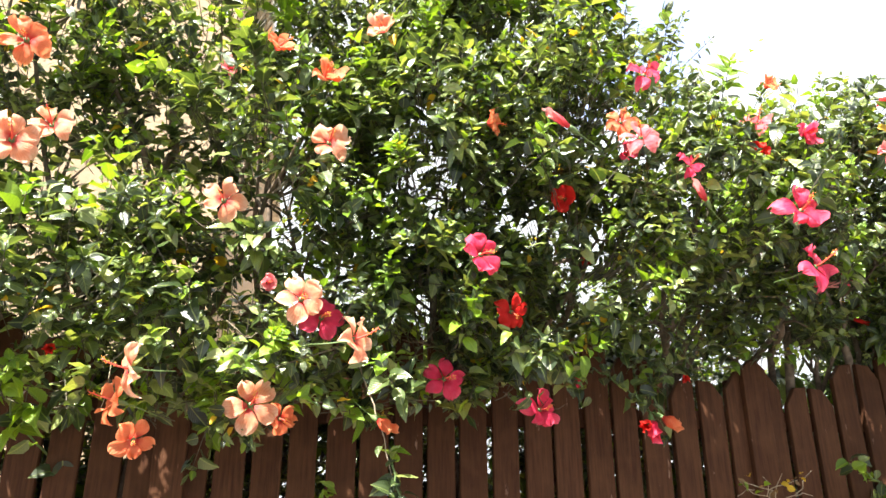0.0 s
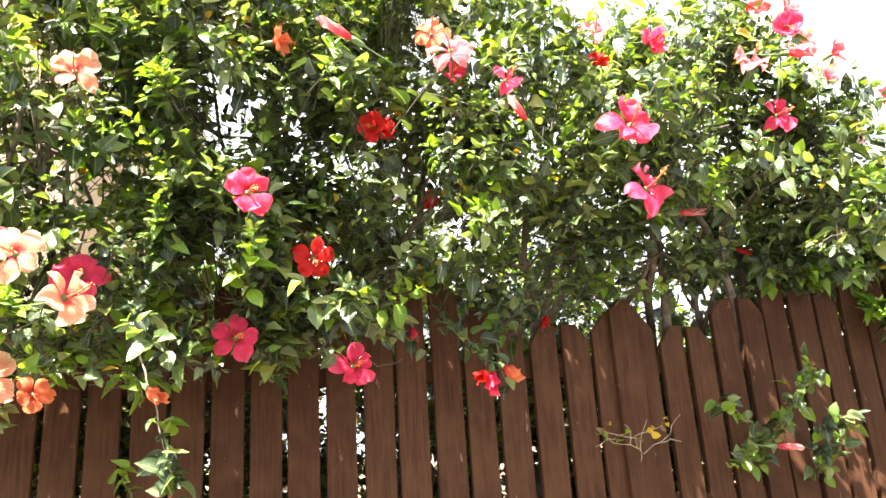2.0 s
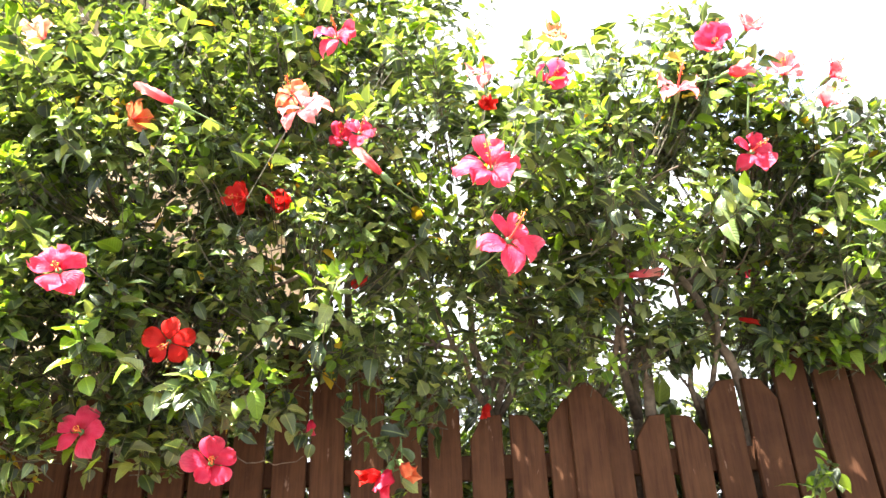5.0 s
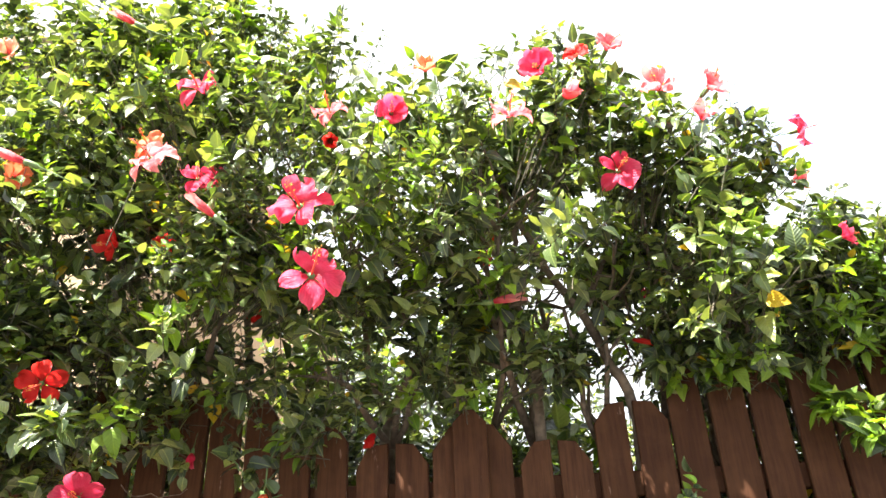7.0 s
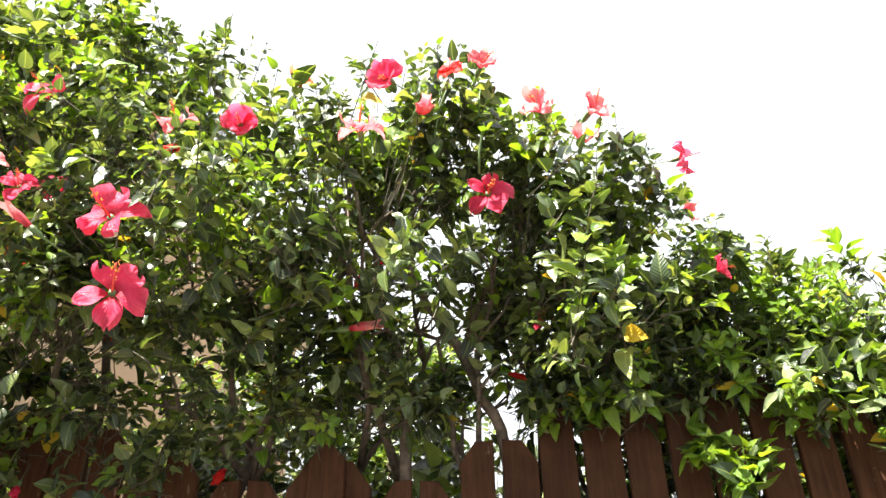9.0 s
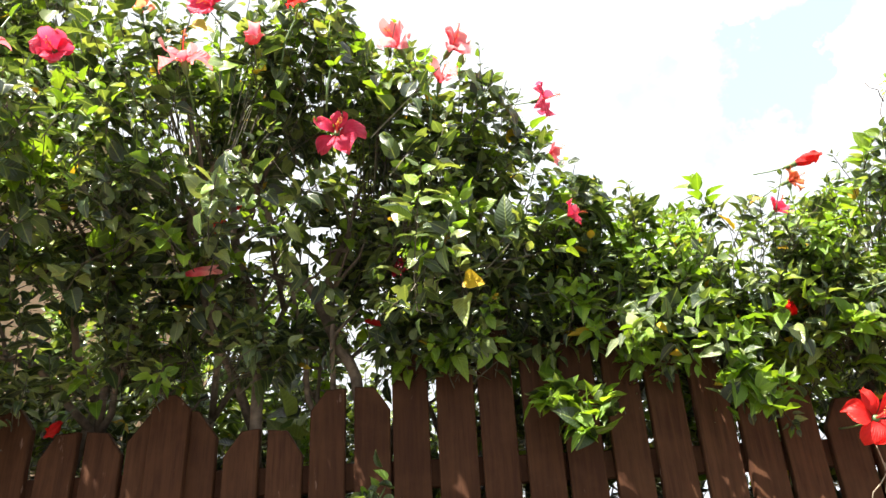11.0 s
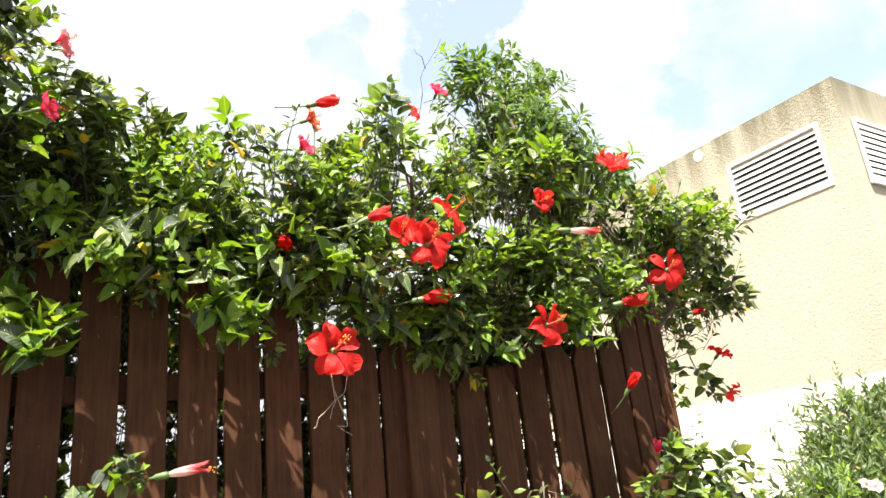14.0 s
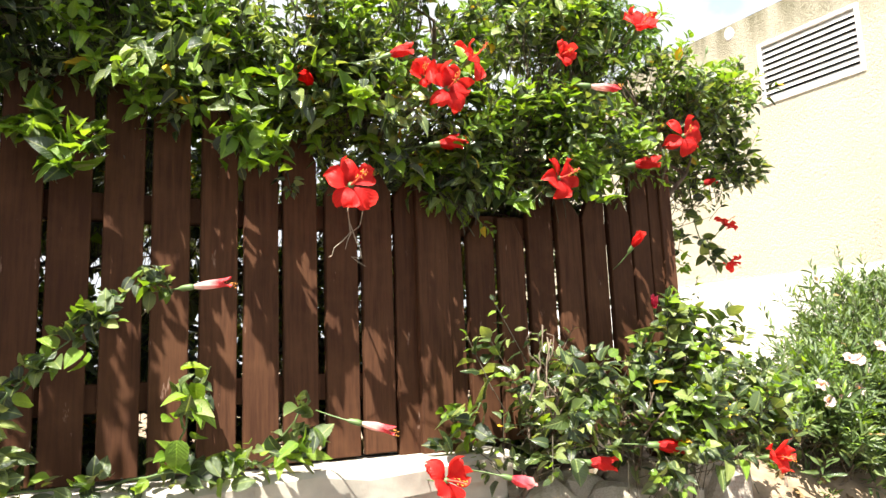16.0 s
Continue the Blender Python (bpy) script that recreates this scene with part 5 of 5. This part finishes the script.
def bare_limb(parent, points, thick, thin_end, seed):
    # an old grey-brown limb that shows through the gaps of the crown
    rng = np.random.default_rng(seed)
    pts = []
    for a, b in zip(points[:-1], points[1:]):
        run = wander(Vector(a), Vector(b), 4, 0.006, rng)
        pts += run if not pts else run[1:]
    bm = bmesh.new()
    tube(bm, pts, [thick + (thin_end - thick) * i / (len(pts) - 1) for i in range(len(pts))], 8)
    part("branch", bm, BARK, parent, smooth=True)


bare_limb(PINK_SHRUB, ((0.47, 0.12, 1.7), (0.44, 0.03, 2.08), (0.37, -0.02, 2.22), (0.29, -0.05, 2.36), (0.18, -0.08, 2.58), (0.12, -0.1, 2.75)), 0.017, 0.008, 61)
bare_limb(PINK_SHRUB, ((0.2, 0.14, 1.7), (0.19, 0.03, 2.13), (0.12, -0.03, 2.45), (0.11, -0.06, 2.58), (0.02, -0.1, 2.76)), 0.018, 0.008, 62)
bare_limb(PINK_SHRUB, ((0.12, -0.04, 2.46), (0.16, -0.06, 2.56), (0.25, -0.1, 2.72)), 0.011, 0.005, 63)
bare_limb(PINK_SHRUB, ((0.36, 0.02, 2.34), (0.41, 0.0, 2.45), (0.46, -0.04, 2.6)), 0.010, 0.005, 64)
bare_limb(ORANGE_SHRUB, ((-2.0, 0.14, 1.7), (-2.05, 0.03, 2.1), (-2.07, -0.06, 2.34), (-2.09, -0.09, 2.52), (-2.04, -0.1, 2.64), (-2.09, -0.1, 2.94)), 0.024, 0.010, 65)
bare_limb(ORANGE_SHRUB, ((-2.09, -0.09, 2.52), (-2.16, -0.1, 2.68), (-2.28, -0.1, 2.9)), 0.013, 0.006, 66)
bare_limb(ORANGE_SHRUB, ((-1.93, 0.05, 2.1), (-1.89, -0.08, 2.39), (-1.84, -0.1, 2.48), (-1.78, -0.1, 2.7)), 0.013, 0.006, 67)


LIME = (YOUNG, YOUNG, LEAF)


def sprig(parent, path, seed, count, size, mats, thick=0.0035, lush=1.0, dry=0.0):
    """A leafy stem along path, with a tuft at its end."""
    rng = np.random.default_rng(seed)
    pts = [Vector(p) for p in path]
    bm = bmesh.new()
    fine = []
    for a, b in zip(pts, pts[1:]):
        fine += [a.lerp(b, k / 4) + Vector(rng.normal(0, 0.004, 3)) for k in range(4)]
    fine.append(pts[-1])
    tube(bm, fine, [thick * (1 - 0.6 * i / len(fine)) for i in range(len(fine))], 5)
    st = part("stem", bm, PALE_BARK if dry else STEM, parent, smooth=True)
    place = np.array([fine[int(i)] for i in rng.integers(1 if lush < 1 else 0, len(fine), count)])
    place = place + rng.normal(0, 0.016 if lush == 1 else 0.008, place.shape)
    n = max(4, count // 5)
    place[-n:] = np.array(pts[-1]) + rng.normal(0, 0.012, (n, 3))
    x = unit(rng.normal(size=(count, 3)) + np.array([0.0, -0.55, 0.0 if mats is LIME else 0.15]))
    upw = np.array([-0.1, -0.5, 0.8]) + rng.normal(0, 0.52, (count, 3))
    z = unit(upw - (upw * x).sum(-1, keepdims=True) * x)
    y = np.cross(z, x)
    s = size * (0.55 + 0.6 * rng.random(count))
    ok = clear_of_lanes(place, s, x)
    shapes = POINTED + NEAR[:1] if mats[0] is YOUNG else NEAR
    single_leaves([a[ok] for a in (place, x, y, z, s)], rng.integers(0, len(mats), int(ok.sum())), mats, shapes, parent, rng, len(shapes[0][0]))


for path, seed, n in ((((0.30, -0.38, 2.6), (0.33, -0.45, 2.74), (0.36, -0.46, 2.86)), 31, 26), (((0.42, -0.4, 2.6), (0.44, -0.46, 2.82)), 32, 20),
                      (((-0.06, -0.33, 2.7), (-0.05, -0.37, 2.91)), 33, 18), (((0.14, -0.3, 2.72), (0.12, -0.28, 2.88), (0.10, -0.27, 3.05)), 34, 16),
                      (((-0.24, -0.3, 2.8), (-0.28, -0.3, 3.02)), 35, 18), (((-0.46, -0.35, 2.9), (-0.42, -0.3, 3.12), (-0.36, -0.28, 3.28)), 36, 22),
                      (((0.66, -0.3, 2.62), (0.68, -0.33, 2.80)), 37, 16), (((-0.2, -0.4, 2.6), (-0.12, -0.55, 2.66)), 38, 16)):
    sprig(PINK_SHRUB, path, seed, n, 0.05, (LEAF, YOUNG, LEAF))


def sprout(at, label, tufts, category="sprig"):
    """A leafy sprig thing: tufts are (path, seed, leaves, size, materials)."""
    rt = root("leafy_sprig", at, label, category, "sprigs on the fence")
    for t in tufts:
        sprig(rt, *t)
    return rt


sprout((0.97, 0.0, 2.0), "bright lime-green tuft of young leaves pushed through the fence", [
    (((0.93, 0.03, 2.06), (0.94, -0.05, 2.0), (0.96, -0.09, 1.95), (0.98, -0.1, 1.89)), 41, 60, 0.066, (YOUNG, LEAF, YOUNG)),
    (((0.95, -0.06, 1.98), (0.9, -0.1, 1.96)), 42, 28, 0.062, (YOUNG, LEAF, YOUNG)), (((0.96, -0.08, 1.97), (1.04, -0.1, 1.94)), 43, 30, 0.062, (YOUNG, LEAF, YOUNG))])
sprout((1.36, 0.0, 2.05), "bright lime-green tuft of young leaves hanging over the fence", [
    (((1.3, 0.02, 2.14), (1.33, -0.12, 2.08), (1.36, -0.17, 2.0), (1.38, -0.19, 1.9)), 44, 50, 0.062, LIME),
    (((1.36, -0.15, 2.02), (1.43, -0.18, 1.94)), 45, 26, 0.06, LIME), (((1.34, -0.15, 2.0), (1.29, -0.18, 1.95)), 46, 22, 0.06, LIME)])
sprout((1.2, 0.0, 2.2), "fan of fresh pointed leaves over the fence top", [
    (((1.14, 0.0, 2.14), (1.18, -0.18, 2.13), (1.26, -0.28, 2.12)), 47, 64, 0.049, (YOUNG, LEAF, LEAF)), (((1.16, -0.1, 2.12), (1.09, -0.24, 2.07)), 48, 44, 0.049, (YOUNG, LEAF, LEAF)),
    (((1.2, -0.1, 2.1), (1.33, -0.26, 2.06)), 49, 40, 0.049, (YOUNG, LEAF, YOUNG))])
sprout((-2.28, -0.3, 1.85), "fresh lime-green leaves in front of the boards", [
    (((-2.3, 0.02, 1.7), (-2.32, -0.25, 1.78), (-2.3, -0.32, 1.88)), 85, 30, 0.075, (YOUNG, YOUNG, LEAF)), (((-2.32, -0.2, 1.75), (-2.24, -0.32, 1.8)), 86, 20, 0.07, LIME)])
sprout((0.25, 0.2, 1.95), "broad pale-green jagged leaves behind the fence", [
    (((0.26, 0.25, 1.7), (0.26, 0.17, 1.88), (0.27, 0.14, 2.0)), 87, 12, 0.13, (YOUNG, LEAF, LEAF)), (((0.26, 0.2, 1.8), (0.36, 0.15, 1.94)), 88, 7, 0.11, (YOUNG, LEAF))])
sprout((0.48, 0.0, 1.7), "small round-leaved sprig in front of the boards", [
    (((0.42, 0.03, 1.52), (0.44, -0.12, 1.62), (0.49, -0.24, 1.75)), 50, 48, 0.048, (LEAF, LEAF, YOUNG)), (((0.44, -0.1, 1.6), (0.53, -0.18, 1.78)), 51, 26, 0.046, (LEAF, LEAF, YOUNG)),
    (((0.42, 0.0, 1.52), (0.30, -0.15, 1.62), (0.21, -0.18, 1.68)), 52, 30, 0.046, (LEAF, LEAF, YOUNG)), (((0.42, 0.0, 1.5), (0.25, -0.14, 1.52)), 53, 34, 0.05, (LEAF, LEAF, YOUNG))])
sprout((0.58, 0.0, 1.55), "small leafy sprig in front of the boards", [
    (((0.62, 0.03, 1.45), (0.6, -0.1, 1.5), (0.57, -0.16, 1.6)), 54, 44, 0.05, (LEAF, LEAF, YOUNG)), (((0.6, -0.08, 1.5), (0.66, -0.15, 1.62)), 55, 20, 0.05, (LEAF, LEAF))])
sprout((-1.35, -0.38, 1.8), "tuft of leaves on a long hanging twig", [
    (((-1.47, -0.33, 2.0), (-1.42, -0.38, 1.85), (-1.38, -0.4, 1.72), (-1.35, -0.4, 1.6)), 56, 16, 0.062, (LEAF, LEAF, YOUNG), 0.003, 0.5, 1.0),
    (((-1.36, -0.4, 1.66), (-1.33, -0.42, 1.56)), 57, 16, 0.06, (LEAF, LEAF)), (((-1.48, 0.02, 1.5), (-1.5, -0.1, 1.58)), 58, 9, 0.05, (YOUNG,))])
sprout((-0.1, -0.02, 1.6), "dry yellowing sprig against the boards", [
    (((-0.0, 0.02, 1.55), (-0.06, -0.1, 1.6), (-0.17, -0.13, 1.62)), 59, 9, 0.03, (DRY, YELLOW, YOUNG), 0.0025, 0.5, 1.0), (((-0.06, -0.1, 1.6), (0.02, -0.13, 1.63)), 60, 7, 0.03, (DRY, YELLOW), 0.002, 0.5, 1.0)])
sprout((1.05, -0.08, 1.4), "leafy trailing stem climbing along the fence boards", [
    (((0.80, -0.06, 1.22), (0.86, -0.17, 1.35), (0.95, -0.2, 1.46), (1.06, -0.2, 1.57)), 61, 120, 0.045, (LEAF, LEAF, LEAF, YOUNG)),
    (((1.06, -0.2, 1.57), (1.14, -0.17, 1.64), (1.19, -0.15, 1.63)), 62, 42, 0.038, (LEAF, LEAF, YOUNG)), (((0.86, -0.15, 1.3), (0.90, -0.2, 1.28)), 63, 44, 0.05, (LEAF, LEAF))])
sprout((1.4, -0.06, 1.25), "fresh low growth along the top of the wall", [
    (((1.22, -0.06, 1.215), (1.22, -0.17, 1.3), (1.24, -0.19, 1.38)), 64, 16, 0.07, LIME), (((1.24, -0.1, 1.32), (1.22, -0.15, 1.43)), 65, 7, 0.05, (LEAF, YOUNG)),
    (((1.05, -0.07, 1.215), (1.2, -0.15, 1.24), (1.34, -0.17, 1.25)), 66, 60, 0.044, (LEAF, LEAF, YOUNG)), (((1.36, -0.07, 1.215), (1.43, -0.17, 1.27), (1.5, -0.19, 1.29)), 67, 44, 0.056, (YOUNG, LEAF)),
    (((1.42, -0.1, 1.25), (1.48, -0.16, 1.36)), 68, 12, 0.06, (LEAF, LEAF)), (((0.7, -0.07, 1.215), (0.9, -0.14, 1.23), (1.05, -0.15, 1.23)), 69, 50, 0.042, (LEAF, LEAF, YOUNG))])
sprout((-0.5, -0.1, 1.95), "drooping leafy twig tip with withered flowers", [
    (((-0.45, -0.1, 2.02), (-0.5, -0.2, 1.92), (-0.5, -0.25, 1.77)), 77, 26, 0.05, (LEAF, LEAF, YOUNG)), (((-0.66, -0.12, 1.98), (-0.6, -0.2, 1.9), (-0.56, -0.22, 1.86)), 78, 30, 0.048, (LEAF, LEAF, LEAF)),
    (((-0.8, -0.1, 1.98), (-0.75, -0.18, 1.9)), 79, 20, 0.048, (LEAF, LEAF))])
sprout((1.95, -0.05, 1.25), "dark leafy stem rooted at the foot of the post", [
    (((1.86, -0.05, 1.212), (1.9, -0.15, 1.28), (1.93, -0.18, 1.34)), 70, 18, 0.068, (LEAF, LEAF, LEAF))])
sprout((2.0, 0.0, 2.0), "leaves hanging over the low fence panel", [
    (((2.05, 0.02, 2.0), (2.08, -0.12, 1.95), (2.1, -0.16, 1.87)), 71, 24, 0.055, (LEAF, YOUNG)), (((2.3, 0.02, 2.0), (2.33, -0.15, 1.95), (2.34, -0.18, 1.88)), 72, 26, 0.058, (YOUNG, LEAF)),
    (((1.66, 0.0, 2.1), (1.68, -0.12, 2.0), (1.72, -0.16, 1.94)), 73, 22, 0.055, (LEAF, YOUNG))])
sprout((3.15, 0.2, 2.1), "leafy side shoot reaching past the fence end", [
    (((2.95, 0.1, 2.15), (3.1, 0.1, 2.12), (3.28, 0.12, 2.10)), 74, 84, 0.042, (LEAF, LEAF, YOUNG)), (((3.05, 0.15, 2.1), (3.12, 0.2, 1.9), (3.2, 0.2, 1.78)), 75, 34, 0.05, (LEAF, LEAF)),
    (((2.95, 0.1, 2.3), (3.1, 0.05, 2.4), (3.2, 0.04, 2.5)), 76, 26, 0.045, (YOUNG, LEAF))])


def bare_twig(label, tag, lines, seed):
    rt = root("bare_twig", lines[0][0], label, tag)
    rng = np.random.default_rng(seed)
    for line in lines:
        bm = bmesh.new()
        pts = []
        for a, b in zip(line, line[1:]):
            pts += wander(a, b, 4, 0.006, rng)[:-1]
        pts.append(Vector(line[-1]))
        tube(bm, pts, [0.0017 * (1 - 0.5 * i / len(pts)) for i in range(len(pts))], 5)
        part("twig", bm, BARK if seed in (81, 84) else PALE_BARK, rt)
    return rt


bare_twig("bare forked grey twig above the shrub", "twig", [((1.95, 0.0, 2.6), (2.0, 0.0, 2.74), (2.02, 0.0, 2.84), (2.09, 0.0, 2.96)), ((2.02, 0.0, 2.83), (1.985, 0.0, 2.9)), ((2.0, 0.0, 2.7), (2.12, 0.02, 2.74), (2.2, 0.02, 2.8))], 81)
bare_twig("dry curling twigs dangling below a flower", "twig", [((1.6, -0.17, 1.86), (1.6, -0.17, 1.76), (1.55, -0.16, 1.7)), ((1.6, -0.17, 1.78), (1.63, -0.16, 1.7), (1.64, -0.16, 1.68)), ((1.63, -0.17, 1.86), (1.625, -0.17, 1.78), (1.59, -0.16, 1.72))], 82)
bare_twig("pale crooked twigs in front of the boards", "twig", [((-1.95, -0.4, 2.05), (-1.98, -0.42, 1.98), (-2.06, -0.42, 1.9), (-2.07, -0.42, 1.78)), ((-1.8, -0.4, 2.02), (-1.72, -0.44, 1.98), (-1.64, -0.44, 1.93))], 83)
bare_twig("fine dead twigs against the post board", "twig", [((-0.02, -0.04, 1.53), (-0.08, -0.1, 1.58), (-0.19, -0.12, 1.63)), ((-0.08, -0.1, 1.58), (-0.1, -0.12, 1.64)), ((-0.13, -0.11, 1.6), (-0.2, -0.12, 1.58)), ((-0.02, -0.06, 1.55), (0.05, -0.1, 1.6), (0.1, -0.1, 1.66)), ((0.03, -0.09, 1.58), (0.09, -0.1, 1.58)), ((-0.04, -0.08, 1.56), (-0.02, -0.11, 1.65))], 87)
bare_twig("thin bare twigs crossing the boards", "twig", [((-0.95, -0.1, 1.88), (-0.85, -0.12, 1.85), (-0.76, -0.1, 1.86))], 84)


# ---- fallen leaves ----
def litter():
    rng = np.random.default_rng(91)
    n = 420
    x = np.where(rng.random(n) < 0.6, 2.95 + 1.8 * rng.random(n), -3 + 6 * rng.random(n))
    y = np.where(x > 2.95, -0.5 + 1.4 * rng.random(n), 0.15 + 0.8 * rng.random(n))
    pos = np.array([(a, c, rise(a, c) + 0.018) for a, c in zip(x, y)])
    d = unit(np.stack([rng.normal(size=n), rng.normal(size=n), 0.12 * rng.normal(size=n)], 1))
    up = np.array([0, 0, 1.0]) + rng.normal(0, 0.3, (n, 3))
    z = unit(up - (up * d).sum(-1, keepdims=True) * d)
    heap = root("leaf_litter", (3.5, 0.2, 1.0), "scatter of dry fallen leaves on the bank", "leaf litter", kind="stuff")
    joined_leaves("dry_leaves", (pos, d, np.cross(z, d), z, 0.03 + 0.03 * rng.random(n)), np.zeros(n, int), (DRY,), BROAD, heap, "brown curled leaves", rng)


litter()
